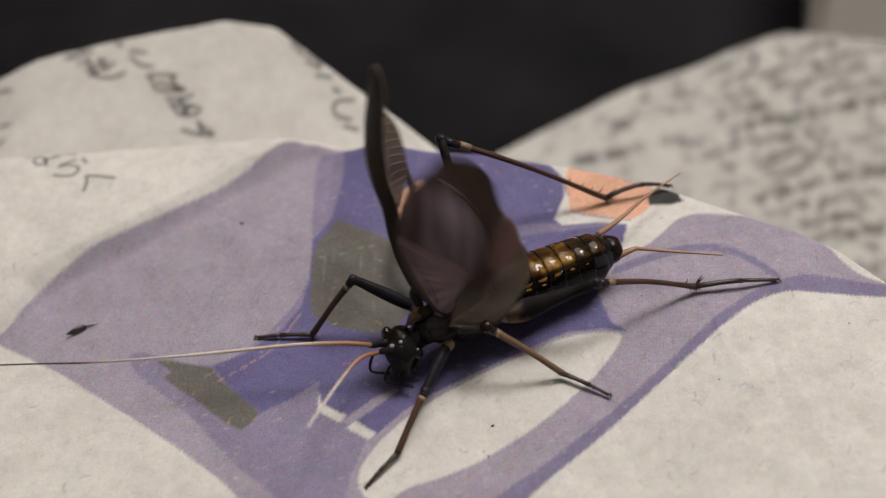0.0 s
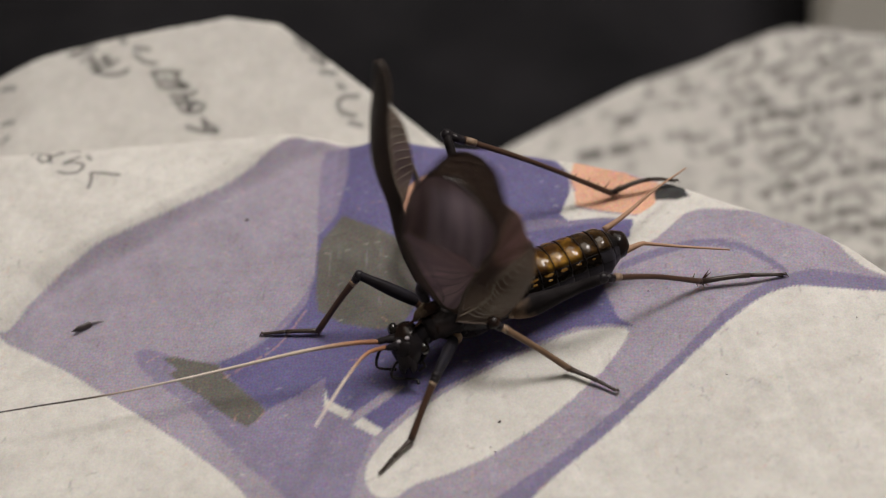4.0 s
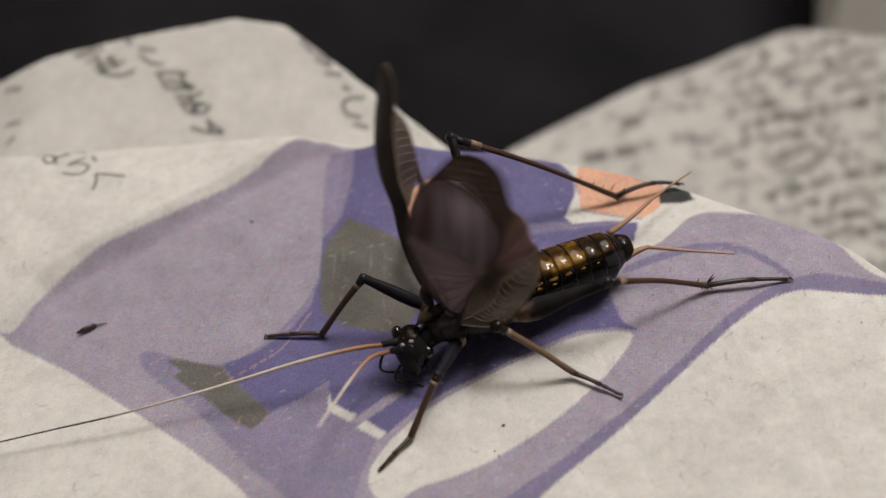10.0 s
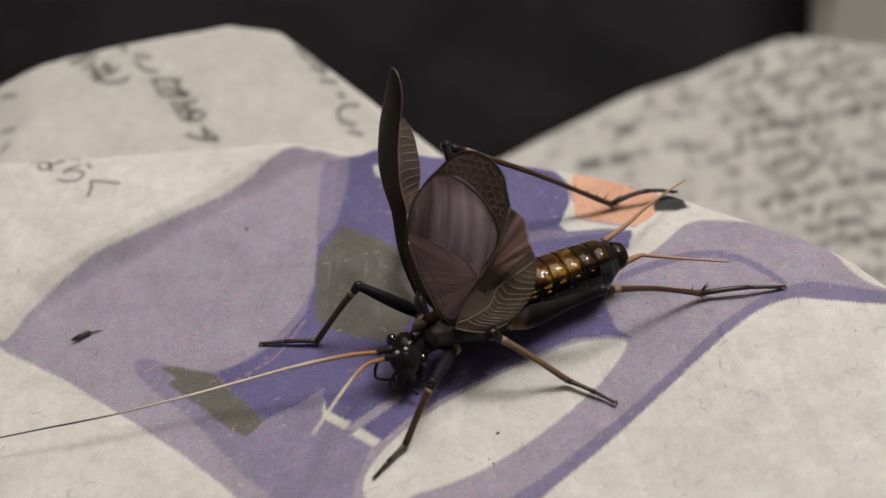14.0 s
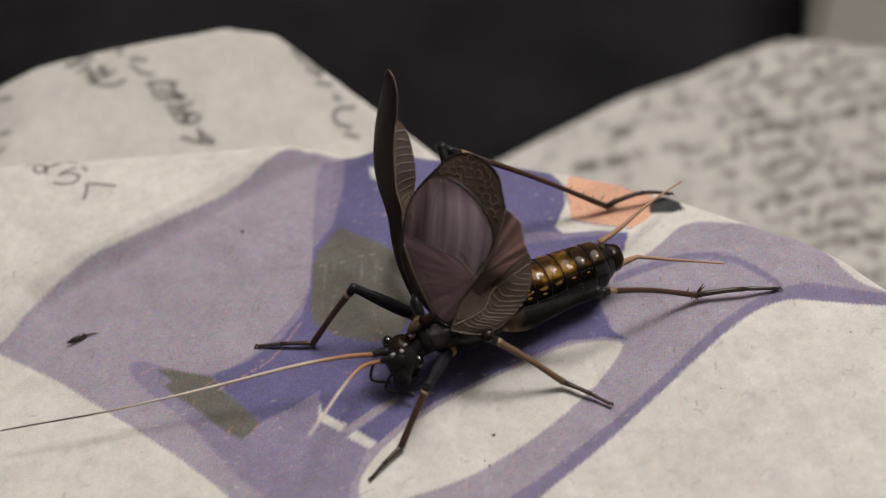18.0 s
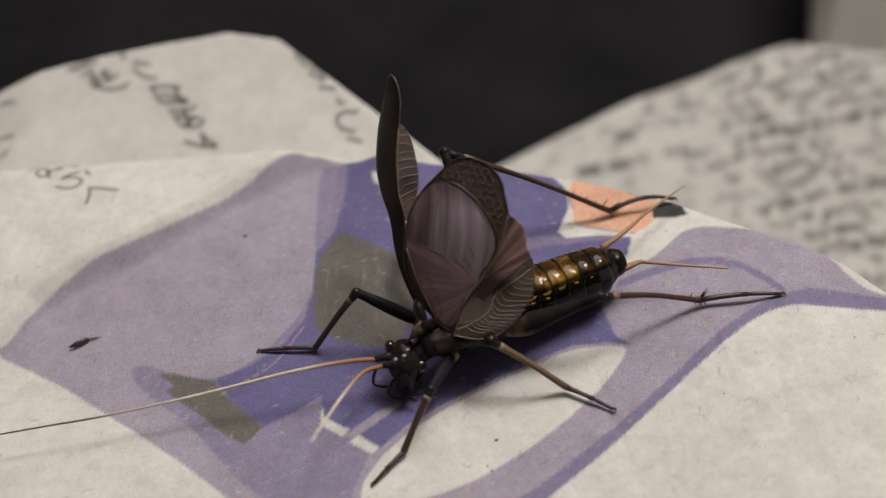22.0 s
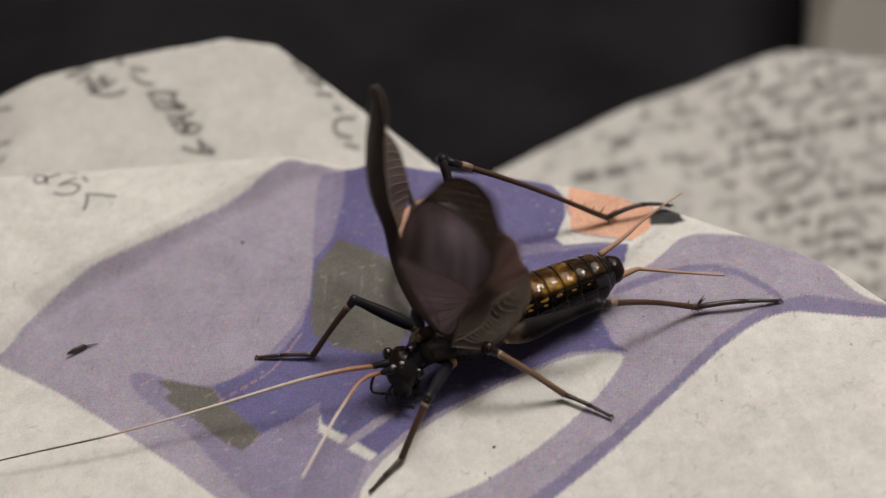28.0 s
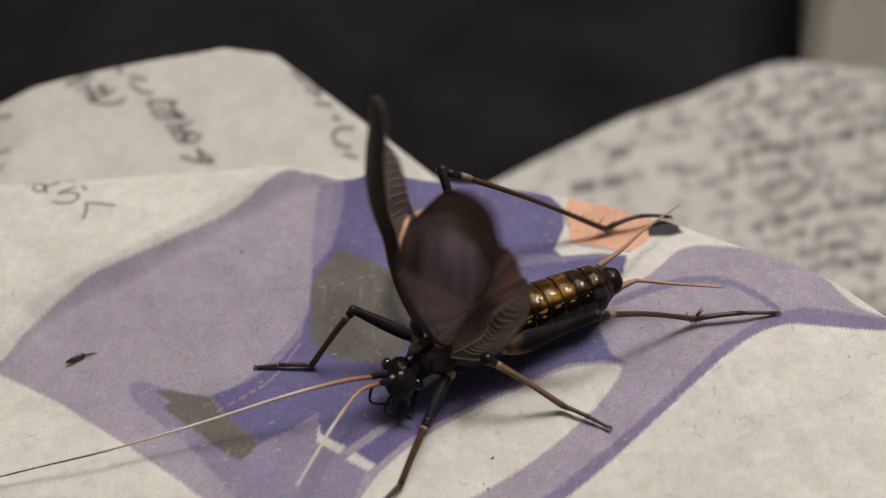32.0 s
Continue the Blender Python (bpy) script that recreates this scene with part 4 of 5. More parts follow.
for c, radii in zip(CERCI, ([0.32, 0.22, 0.14, 0.11, 0.09, 0.05], [0.22, 0.16, 0.13, 0.10, 0.07, 0.04])):
    bm = tube(bmesh.new(), spline(c, 6), radii, 8)
    rider(part("cercus", bm, M_TAN, cricket, "long thin tan tail feeler"))


# legs: thigh, shin and foot, each a part
def shin_at(line, share):
    """The point at that share of a polyline's length, counted by its points."""
    k = min(len(line) - 2, int(share * (len(line) - 1)))
    return Vector(line[k]).lerp(Vector(line[k + 1]), share * (len(line) - 1) - k)


leg_parts = {}
for name, joints in LEGS.items():
    hip, knee, ankle, toe = [Vector(p) for p in joints]
    hind = name.startswith("hind")
    label = name.replace("_", " ")
    if hind:
        radii = [0.45, 0.72, 0.74, 0.64, 0.52, 0.44, 0.38, 0.36, 0.36]
    else:
        radii = [0.32, 0.42, 0.44, 0.42, 0.38, 0.32, 0.30]
    shaft = [hip.lerp(knee, k / 12) for k in range(13)]
    bm = tube(bmesh.new(), shaft, radii, 12, 0.75 if hind else 0.85)
    if hind:
        layer = bm.verts.layers.float_color.new("pigment")
        for v in bm.verts:
            s = (v.co - hip).dot(knee - hip) / (knee - hip).length_squared
            s += 0.06 * math.sin(5.0 * v.co.z + 3.0 * v.co.y) + 0.03 * (v.co.z - hip.lerp(knee, s).z) / 0.5
            k = 0.085 + 0.915 * (1 - smooth_step(s, 0.09, 0.21))
            v[layer] = (k, k ** 0.90, k ** 0.72, 1.0)
    femur = part("femur", bm, M_BASE if hind else M_THIGH, cricket, "black " + label + (" thigh with a pale base" if hind else " thigh"))
    part("knee", blob(bmesh.new(), knee, (0.36, 0.36, 0.36) if hind else (0.42, 0.40, 0.40) if name == "middle_left" else (0.31, 0.31, 0.31), None, 14, 10, 0.1), M_CROWN if name == "middle_left" else M_BLACK, femur)
    part("hip_joint", blob(bmesh.new(), hip, (0.44, 0.40, 0.40) if not hind else (0.40, 0.36, 0.36), None, 14, 10, 0.1), M_PALE if not name.endswith("right") else M_BROWN, femur, "pale brown hip joint")
    bow = Vector((0, 0, 0.25 if hind else 0.12))
    shin = [tuple(p) for p in spline([knee, knee.lerp(ankle, 0.5) + bow, ankle], 6)]
    tibia = part("tibia", tube(bmesh.new(), shin, [0.24, 0.19, 0.17, 0.16, 0.19] if hind else [0.25, 0.21, 0.19, 0.21], 10), M_STRAW if name == "middle_left" else M_BROWN, cricket, "slender brown " + label + " shin")
    part("band", tube(bmesh.new(), [knee.lerp(ankle, 0.02), knee.lerp(ankle, 0.10)], [0.28, 0.27], 10), M_BLACK, tibia)
    part("band", tube(bmesh.new(), [knee.lerp(ankle, 0.11) + bow * 0.4, knee.lerp(ankle, 0.17) + bow * 0.5], [0.245, 0.24], 10), M_PALE, tibia, "pale ring")
    d = (ankle - knee).normalized()
    up = Vector((0, 0.62, 0.79))
    up = (up - d * up.dot(d)).normalized()
    side = d.cross(up)
    spines = [(0.68, 0.36), (0.76, 0.36), (0.84, 0.40), (0.90, 0.42), (0.95, 0.75)] if name == "hind_right" else [(0.90, 0.45), (0.94, -0.35)] if hind else [(0.82, 0.16), (0.9, -0.16), (0.95, 0.16)]
    for at, size in spines:
        root = shin_at(shin, at)
        part("spine", tube(bmesh.new(), [root, root + (up * size + d * abs(size) * 0.45) * 0.5, root + up * size + d * abs(size) * 0.45], [0.055, 0.04, 0.01], 6), M_BROWN, tibia)
    spurs = ((0.55, 0.80, 0.1, 0.95), (0.85, 0.62, -0.1, 1.05), (0.75, -0.45, 0.3, 0.55), (0.55, -0.55, -0.2, 0.50), (0.95, 0.1, 0.35, 0.6)) if hind else ((0.7, -0.5, 0.3, 0.3), (0.8, -0.3, -0.4, 0.3))
    for k, (ahead, above, beside, size) in enumerate(spurs):
        out = (d * ahead + up * above + side * beside).normalized() * size
        part("spur", tube(bmesh.new(), [ankle, ankle + out * 0.5 + up * 0.03, ankle + out], [0.075, 0.055, 0.012], 6), M_TAN if k == 2 else M_LOBE if k < 2 else M_BROWN, tibia)
    if hind:
        part("ankle", blob(bmesh.new(), ankle - d * 0.12, (0.24, 0.20, 0.20), Matrix((d, side, up)).transposed(), 14, 10, 0.2), M_TARSUS, tibia)
    foot = bmesh.new()
    rise = Vector((0, 0, 0.60 if name == "hind_right" else 0.22 if hind else 0.10))

    def sole(s):
        return ankle.lerp(toe, s) + rise * math.sin(math.pi * s)
    joints_at = [ankle, sole(0.55), sole(0.62), sole(0.92), toe]
    tube(foot, [sole(v) for v in (0, 0.14, 0.28, 0.42, 0.55)], [0.18, 0.17, 0.16, 0.15, 0.16] if hind else [0.17, 0.15, 0.13, 0.13, 0.15], 8)
    tube(foot, [sole(v) for v in (0.54, 0.62, 0.75, 0.85, 0.93)], [0.11, 0.14, 0.12, 0.11, 0.12] if hind else [0.09, 0.13, 0.10, 0.10, 0.11], 8)
    along = (toe - ankle).normalized()
    across = along.cross(Vector((0, 0, 1))).normalized()
    for s in (-1, 1):
        tube(foot, [joints_at[3], joints_at[3].lerp(toe, 0.6) + across * 0.06 * s + Vector((0, 0, 0.12)), toe + across * 0.08 * s - Vector((0, 0, 0.08))], [0.07, 0.05, 0.015], 6)
    tarsus = part("tarsus", foot, M_TARSUS, cricket, "jointed dark " + label + " foot with claws")
    leg_parts[name] = (femur, tibia, tarsus, hip, knee, ankle)


# feelers
SHADES = [(0.0, (0.26, 0.115, 0.055)), (0.10, (0.36, 0.175, 0.09)), (0.17, (0.44, 0.29, 0.20)), (0.23, (0.62, 0.53, 0.45)), (0.48, (0.66, 0.60, 0.54)), (0.60, (0.42, 0.34, 0.28)),
          (0.66, (0.05, 0.035, 0.03)), (1.0, (0.03, 0.02, 0.017))]


def feeler(points, radii, reach, label):
    """A long feeler of many tiny joints, its colour running from orange over white to dark; reach: how much of that run it shows."""
    line = spline(points, 16)
    n = len(line)
    rad = np.interp(np.linspace(0, 1, n), np.linspace(0, 1, len(radii)), radii) * (1 + 0.10 * (np.arange(n) % 2))
    bm = bmesh.new()
    dye = bm.verts.layers.float_color.new("pigment")
    tube(bm, line, list(rad), 8)
    far = [s for s, _ in SHADES]
    for i, v in enumerate(bm.verts):
        s = reach * (i // 8) / (n - 1)
        v[dye] = (*[float(np.interp(s, far, [c[k] for _, c in SHADES])) for k in range(3)], 1.0)
    return part("antenna", bm, M_ANTENNA, cricket, label)


long_antenna = feeler(LONG_ANTENNA, [0.14, 0.13, 0.11, 0.09, 0.07, 0.055, 0.045, 0.04, 0.035], 1.0, "very long feeler, orange then white with a dark tip")
short_antenna = feeler(SHORT_ANTENNA, [0.13, 0.11, 0.09, 0.08, 0.06], 0.45, "long feeler, orange then white, pointing forward")



# wings
def panel(bm, outline, shape, lift=0.0, rings=10, per=4):
    """A star-shaped membrane over a closed outline, curved by shape(x, y)."""
    edge = spline(list(outline) + [outline[0]], per)[:-1]
    c = sum(edge) / len(edge)
    mid = bm.verts.new((c[0], c[1], shape(c[0], c[1]) + lift))
    before = None
    for r in range(1, rings + 1):
        ring = []
        for p in edge:
            q = c + (p - c) * r / rings
            ring.append(bm.verts.new((q[0], q[1], shape(q[0], q[1]) + lift)))
        for k in range(len(ring)):
            m = (k + 1) % len(ring)
            bm.faces.new((mid, ring[k], ring[m]) if before is None else (before[k], ring[k], ring[m], before[m]))
        before = ring
    bmesh.ops.recalc_face_normals(bm, faces=bm.faces)
    return bm


def strip(bm, outline, shape, split, across=8, along=30):
    """A long membrane between the two sides of an outline that meet at split."""
    a = spline(outline[:split + 1], 6)
    b = spline([outline[0]] + list(outline[:split - 1:-1]), 6)

    def even(line):
        line = np.array(line)
        d = np.concatenate([[0], np.cumsum(np.linalg.norm(np.diff(line, axis=0), axis=1))])
        return np.stack([np.interp(np.linspace(0, d[-1], along), d, line[:, k]) for k in (0, 1)], 1)
    a, b = even(a), even(b)
    rows = []
    for p, q in zip(a, b):
        row = []
        for k in range(across + 1):
            r = p + (q - p) * k / across
            row.append(bm.verts.new((r[0], r[1], shape(r[0], r[1]))))
        rows.append(row)
    for p, q in zip(rows, rows[1:]):
        for k in range(across):
            bm.faces.new((p[k], p[k + 1], q[k + 1], q[k]))
    bmesh.ops.remove_doubles(bm, verts=bm.verts, dist=1e-4)
    bmesh.ops.recalc_face_normals(bm, faces=bm.faces)
    return bm


def placed(bm, frame_rows):
    """Takes a flat piece into the cricket's space: origin, x, y and normal of its plane."""
    o, x, y, n = [Vector(v) for v in frame_rows]
    m = Matrix((x, y, n)).transposed().to_4x4()
    m.translation = o
    bmesh.ops.transform(bm, matrix=m, verts=bm.verts)
    return bm


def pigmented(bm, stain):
    """Gives a flat membrane its colour, any painted sheen included, before it is put in place."""
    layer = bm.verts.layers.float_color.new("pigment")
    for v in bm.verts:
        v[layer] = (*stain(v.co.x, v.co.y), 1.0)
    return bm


KNOT = (0.83, 2.95)             # where the wing's veins meet


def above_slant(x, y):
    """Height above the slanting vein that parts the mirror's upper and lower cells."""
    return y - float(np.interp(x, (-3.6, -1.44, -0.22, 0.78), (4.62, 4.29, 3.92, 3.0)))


def mirror_tint_and_sheen(x, y):
    """Violet above the slanting vein, with sheen painted as upright streaks and a brown band along the inner edge;
    pinkish below it, streaked towards the knot.
    """
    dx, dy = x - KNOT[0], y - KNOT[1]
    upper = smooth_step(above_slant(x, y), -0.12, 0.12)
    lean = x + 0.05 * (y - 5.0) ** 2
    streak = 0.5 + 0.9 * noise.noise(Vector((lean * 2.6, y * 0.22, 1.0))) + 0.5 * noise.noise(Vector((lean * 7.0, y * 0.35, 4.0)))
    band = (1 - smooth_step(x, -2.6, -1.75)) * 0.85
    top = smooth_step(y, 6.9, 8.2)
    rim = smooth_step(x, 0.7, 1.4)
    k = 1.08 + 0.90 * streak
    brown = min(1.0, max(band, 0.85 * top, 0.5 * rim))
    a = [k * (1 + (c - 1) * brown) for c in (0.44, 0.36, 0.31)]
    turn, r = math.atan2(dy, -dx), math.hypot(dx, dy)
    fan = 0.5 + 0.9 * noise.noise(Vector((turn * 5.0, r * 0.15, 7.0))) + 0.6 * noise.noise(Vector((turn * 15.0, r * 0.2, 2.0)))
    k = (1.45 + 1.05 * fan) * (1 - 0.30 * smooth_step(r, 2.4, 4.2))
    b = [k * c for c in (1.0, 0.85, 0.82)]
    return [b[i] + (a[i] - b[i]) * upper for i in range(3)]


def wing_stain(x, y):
    """Dark round the mirror; paler on the outer lobe, whose bright folds are painted as pale rays."""
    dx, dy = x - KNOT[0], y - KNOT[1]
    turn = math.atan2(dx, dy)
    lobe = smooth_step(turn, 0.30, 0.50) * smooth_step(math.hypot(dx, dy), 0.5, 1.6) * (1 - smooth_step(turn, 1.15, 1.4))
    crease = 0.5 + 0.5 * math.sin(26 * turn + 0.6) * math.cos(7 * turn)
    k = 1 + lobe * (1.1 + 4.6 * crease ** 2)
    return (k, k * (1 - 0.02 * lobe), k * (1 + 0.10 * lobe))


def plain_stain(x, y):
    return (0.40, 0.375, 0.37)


def thin(ob, mm=0.05):
    ob.modifiers.new("thickness", "SOLIDIFY").thickness = mm * K
    return ob


def pleats(x, y):
    """Shallow upright folds in the mirror, and finer ones below the slanting vein."""
    dx, dy = x - KNOT[0], y - KNOT[1]
    r = math.hypot(dx, dy)
    inside = math.exp(-((x + 1.3) / 2.0) ** 2 - ((y - 5.4) / 3.0) ** 2)
    upper = smooth_step(above_slant(x, y), -0.2, 0.2)
    fan = noise.noise(Vector((math.atan2(dy, -dx) * 7.0, 0.2 * r, 3.0))) * min(1.0, r / 2.0)
    fold = 0.10 * noise.noise(Vector((x * 1.5 + 0.05 * (y - 5) ** 2, y * 0.2, 5.0)))
    return inside * (fold * upper + 0.07 * fan * (1 - upper))


def dome(x, y):
    return 1.15 * math.exp(-((x + 1.4) / 3.0) ** 2 - ((y - 5.2) / 4.2) ** 2) + 0.03 * math.sin(2.0 * x + 0.7 * y) + pleats(x, y)


def side_bend(x, y):
    return 0.25 * math.sin(0.7 * x) + 0.04 * math.sin(3 * y)


def outer_bend(x, y):
    return 0.35 * math.sin(0.55 * y) - 0.10 * (x + 2.5) ** 2


DISC = [(-0.1507, -2.4231, 3.4830), (0.9487, -0.3162, -0.0000), (0.1355, 0.4066, 0.9035), (-0.2857, -0.8571, 0.4286)]
DISC_OUTLINE = [(-0.39, -0.40), (-1.32, 0.05), (-2.60, 1.21), (-3.55, 2.81), (-3.82, 4.47), (-3.77, 5.98), (-3.29, 7.40), (-2.35, 8.73), (-1.68, 9.55), (-0.76, 9.90), (0.28, 9.70), (1.18, 8.96), (1.60, 7.96), (1.89, 7.20), (2.27, 6.96), (2.72, 6.64), (3.03, 6.06), (3.24, 5.37), (3.47, 4.92), (3.05, 4.35), (2.51, 3.66), (1.66, 2.64), (0.93, 1.23), (0.27, -0.03)]
MIRROR = [(-3.64, 4.17), (-3.74, 5.43), (-3.44, 6.88), (-2.68, 8.02), (-1.74, 8.31), (-0.88, 8.11), (0.02, 7.55), (0.79, 6.76), (1.30, 5.97), (1.47, 5.16), (1.27, 4.28), (0.91, 3.55), (0.72, 2.83), (0.05, 1.14), (-0.37, 0.04), (-1.13, 0.16), (-2.15, 1.66), (-3.06, 3.22)]
NET = [(-2.42, 8.53), (-1.93, 9.19), (-1.31, 9.68), (-0.69, 9.88), (0.28, 9.70), (1.12, 8.95), (1.57, 7.96), (1.84, 7.12), (1.72, 6.52), (1.58, 5.78), (1.35, 6.07), (0.76, 6.95), (0.01, 7.61), (-0.89, 8.17), (-1.58, 8.37), (-2.06, 8.22)]
DISC_VEINS = [
    [(-3.60, 4.62), (-2.61, 4.50), (-1.44, 4.29), (-0.22, 3.92), (0.77, 2.98)],
    [(0.71, 2.87), (-0.50, 1.75), (-1.65, 1.41)],
    [(0.71, 2.87), (-0.54, 2.16), (-2.20, 2.07)],
    [(0.71, 2.87), (-0.74, 2.59), (-2.50, 2.59)],
    [(0.71, 2.87), (-0.28, 1.35), (-1.18, 0.69)],
    [(-1.92, 8.18), (-2.07, 7.03), (-2.04, 5.56), (-1.89, 4.55)],
    [(0.82, 3.02), (1.49, 3.98), (2.28, 5.29), (2.93, 6.11)],
    [(0.82, 3.02), (1.83, 3.87), (2.54, 4.60), (3.25, 5.11)],
    [(1.55, 5.51), (1.74, 6.36), (1.90, 7.13)],
    [(-1.93, 2.20), (-1.45, 1.52), (-1.11, 0.70), (-1.13, 0.23)],
    [(-2.83, 3.69), (-2.23, 2.79), (-1.63, 2.03)],
]
RIM_VEINS = [
    [(-1.58, 8.37), (-0.79, 8.12), (0.08, 7.56), (0.81, 6.83), (1.35, 6.04), (1.56, 5.18), (1.39, 4.31), (1.04, 3.53)],
]
# pale lines where the glossy mirror glints: highlights put in as colour
GLINT_LINES = [
    [(-0.03, 7.48), (0.66, 6.81), (1.14, 6.17)],
    [(0.13, 5.04), (0.29, 4.72), (0.41, 4.46)],
    [(-0.05, 4.40), (0.18, 4.10), (0.34, 3.78)],
    [(0.59, 6.41), (0.79, 6.18)],
    [(-1.75, 1.40), (-1.26, 0.84), (-1.14, 0.30)],
    [(-3.23, 5.68), (-3.46, 6.15), (-3.56, 5.86)],
    [(0.17, 3.62), (0.52, 3.19), (0.73, 3.01)],
]
BROAD_VEINS = [
    [(0.88, 3.03), (0.50, 2.28), (0.08, 1.22), (-0.10, 0.17), (-0.12, -0.26)],
    [(0.88, 3.03), (1.26, 3.84), (1.64, 4.86), (1.81, 5.88), (1.92, 7.01)],
    [(-3.63, 4.10), (-3.13, 3.10), (-2.42, 1.84), (-1.74, 0.74), (-1.33, 0.12)],
]
SIDE_FIELD = [(0.1382, -3.4428, 3.7226), (0.9829, 0.1245, -0.1356), (0.0376, 0.5855, 0.8098), (0.1802, -0.8011, 0.5708)]
SIDE_OUTLINE = [(-0.74, -0.12), (-0.24, 1.29), (0.81, 2.90), (1.91, 3.97), (3.22, 4.66), (3.75, 4.45), (3.95, 3.53), (3.78, 2.22), (3.20, 1.23), (2.37, 0.40), (0.93, -0.19)]
SIDE_RIBS = [
    [(3.15, 3.45), (3.39, 3.32), (3.88, 3.30)],
    [(2.84, 3.28), (3.19, 3.03), (3.92, 2.98)],
    [(2.44, 3.04), (2.85, 2.73), (3.93, 2.68)],
    [(2.15, 2.81), (2.43, 2.46), (3.01, 2.34), (3.91, 2.35)],
    [(1.86, 2.58), (2.15, 2.09), (2.69, 2.01), (3.82, 2.06)],
    [(1.57, 2.31), (1.87, 1.82), (2.37, 1.70), (3.67, 1.82)],
    [(1.44, 1.91), (1.72, 1.49), (2.25, 1.41), (3.47, 1.49)],
    [(1.39, 1.61), (1.63, 1.23), (2.19, 1.18), (3.20, 1.23)],
    [(1.20, 1.31), (1.47, 1.03), (2.19, 0.99), (2.93, 1.00)],
    [(0.95, 1.11), (1.27, 0.80), (1.86, 0.78), (2.66, 0.77)],
    [(0.72, 0.94), (1.05, 0.66), (1.70, 0.62), (2.44, 0.54)],
    [(0.50, 0.81), (0.83, 0.53), (1.55, 0.45), (2.14, 0.33)],
    [(0.25, 0.67), (0.64, 0.36), (1.39, 0.28), (1.82, 0.16)],
    [(-0.07, 0.49), (0.40, 0.22), (1.17, 0.11)],
]
SIDE_VEINS = [
    [(-0.50, 0.25), (0.25, 0.63), (0.82, 0.98), (1.20, 1.31), (1.38, 1.74), (1.55, 2.24), (1.98, 2.64), (2.61, 3.11), (3.11, 3.45), (3.72, 3.92)],
    [(-0.39, 0.55), (-0.21, 1.26), (0.21, 2.00), (0.69, 2.47), (1.27, 2.59), (1.37, 2.40), (1.21, 1.83), (0.94, 1.30), (0.44, 0.87), (-0.39, 0.55)],
    [(1.33, 2.59), (1.91, 3.22), (2.69, 3.90), (3.47, 4.50)],
    [(1.08, 2.36), (1.04, 2.03), (0.87, 1.63)],
    [(1.47, 2.37), (2.31, 3.11), (3.26, 4.04)],
]
EDGE_WING = [(-2.7134, 0.1339, 4.1414), (0.7774, -0.6025, 0.1807), (0.1177, 0.4216, 0.8991), (-0.6179, -0.6777, 0.3986)]
EDGE_OUTLINE = [(0.06, -1.77), (-0.47, -1.08), (-0.95, -0.10), (-1.38, 0.88), (-1.81, 2.20), (-2.38, 3.81), (-3.60, 5.25), (-4.74, 6.72), (-5.21, 8.54), (-4.78, 10.17), (-4.14, 11.81), (-3.78, 12.20), (-3.25, 11.78), (-2.97, 10.82), (-3.02, 9.29), (-2.97, 7.77), (-2.43, 6.18), (-1.60, 4.65), (-1.14, 3.04), (-0.74, 1.37), (-0.22, -0.49)]
RIB_FIELD = [(-2.7134, 0.2839, 4.1414), (0.9531, 0.2900, -0.0870), (-0.0468, 0.4251, 0.9039), (0.2991, -0.8574, 0.4187)]
RIB_OUTLINE = [(-0.40, 4.10), (-0.73, 5.71), (-0.76, 7.06), (-0.70, 8.38), (-0.58, 9.49), (-0.37, 9.82), (0.07, 9.06), (0.33, 7.97), (0.42, 6.98), (0.38, 5.87), (-0.01, 5.00)]
RIB_LINES = [
    [(-0.53, 9.49), (-0.19, 9.6)],
    [(-0.59, 9.1), (-0.33, 9.15), (-0.01, 9.13)],
    [(-0.65, 8.61), (-0.36, 8.69), (0.13, 8.49)],
    [(-0.67, 8.04), (-0.31, 8.15), (0.22, 8.15)],
    [(-0.7, 7.55), (-0.39, 7.69), (0.29, 7.71)],
    [(-0.71, 7.06), (-0.4, 7.23), (0.35, 7.25)],
    [(-0.74, 6.46), (-0.47, 6.71), (0.39, 6.81)],
    [(-0.69, 5.88), (-0.35, 6.19), (0.37, 6.38)],
    [(-0.72, 5.45), (-0.31, 5.68), (0.36, 5.97)],
    [(-0.59, 4.98), (-0.27, 5.28), (0.17, 5.48)],
    [(-0.45, 4.63), (-0.23, 5.01), (-0.01, 5.26)],
    [(-0.4, 4.32), (-0.17, 5.01)],
]


def vein(line, shape, frame_rows, mat, parent, r=0.06, name="vein", lift=0.025):
    pts = [(p[0], p[1], shape(p[0], p[1]) + lift) for p in spline(line, 6)]
    return part(name, placed(tube(bmesh.new(), pts, [r, r * 1.1, r * 0.8], 6), frame_rows), mat, parent)


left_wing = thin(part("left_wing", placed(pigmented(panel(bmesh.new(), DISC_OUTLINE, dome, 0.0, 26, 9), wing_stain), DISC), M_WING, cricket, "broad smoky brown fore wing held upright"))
rider(left_wing)
part("mirror", placed(pigmented(panel(bmesh.new(), MIRROR, dome, 0.07, 34, 12), mirror_tint_and_sheen), DISC), M_MIRROR, left_wing, "glassy grey-violet resonant wing cell")
for line in DISC_VEINS:
    vein(line, dome, DISC, M_VEIN, left_wing, 0.018, lift=0.075)
for line in RIM_VEINS:
    vein(line, dome, DISC, M_VEINDARK, left_wing, 0.10, "mirror_rim", 0.02)
# painted glints, in the same pale colour as the ribs
for line in GLINT_LINES:
    vein(line, dome, DISC, M_VEINGLINT, left_wing, 0.022, "pale_vein", 0.10)
for line in BROAD_VEINS:
    vein(line, dome, DISC, M_VEIN, left_wing, 0.085, "main_vein", 0.05)
vein(DISC_OUTLINE[:14], dome, DISC, M_VEINDARK, left_wing, 0.05, "wing_edge")
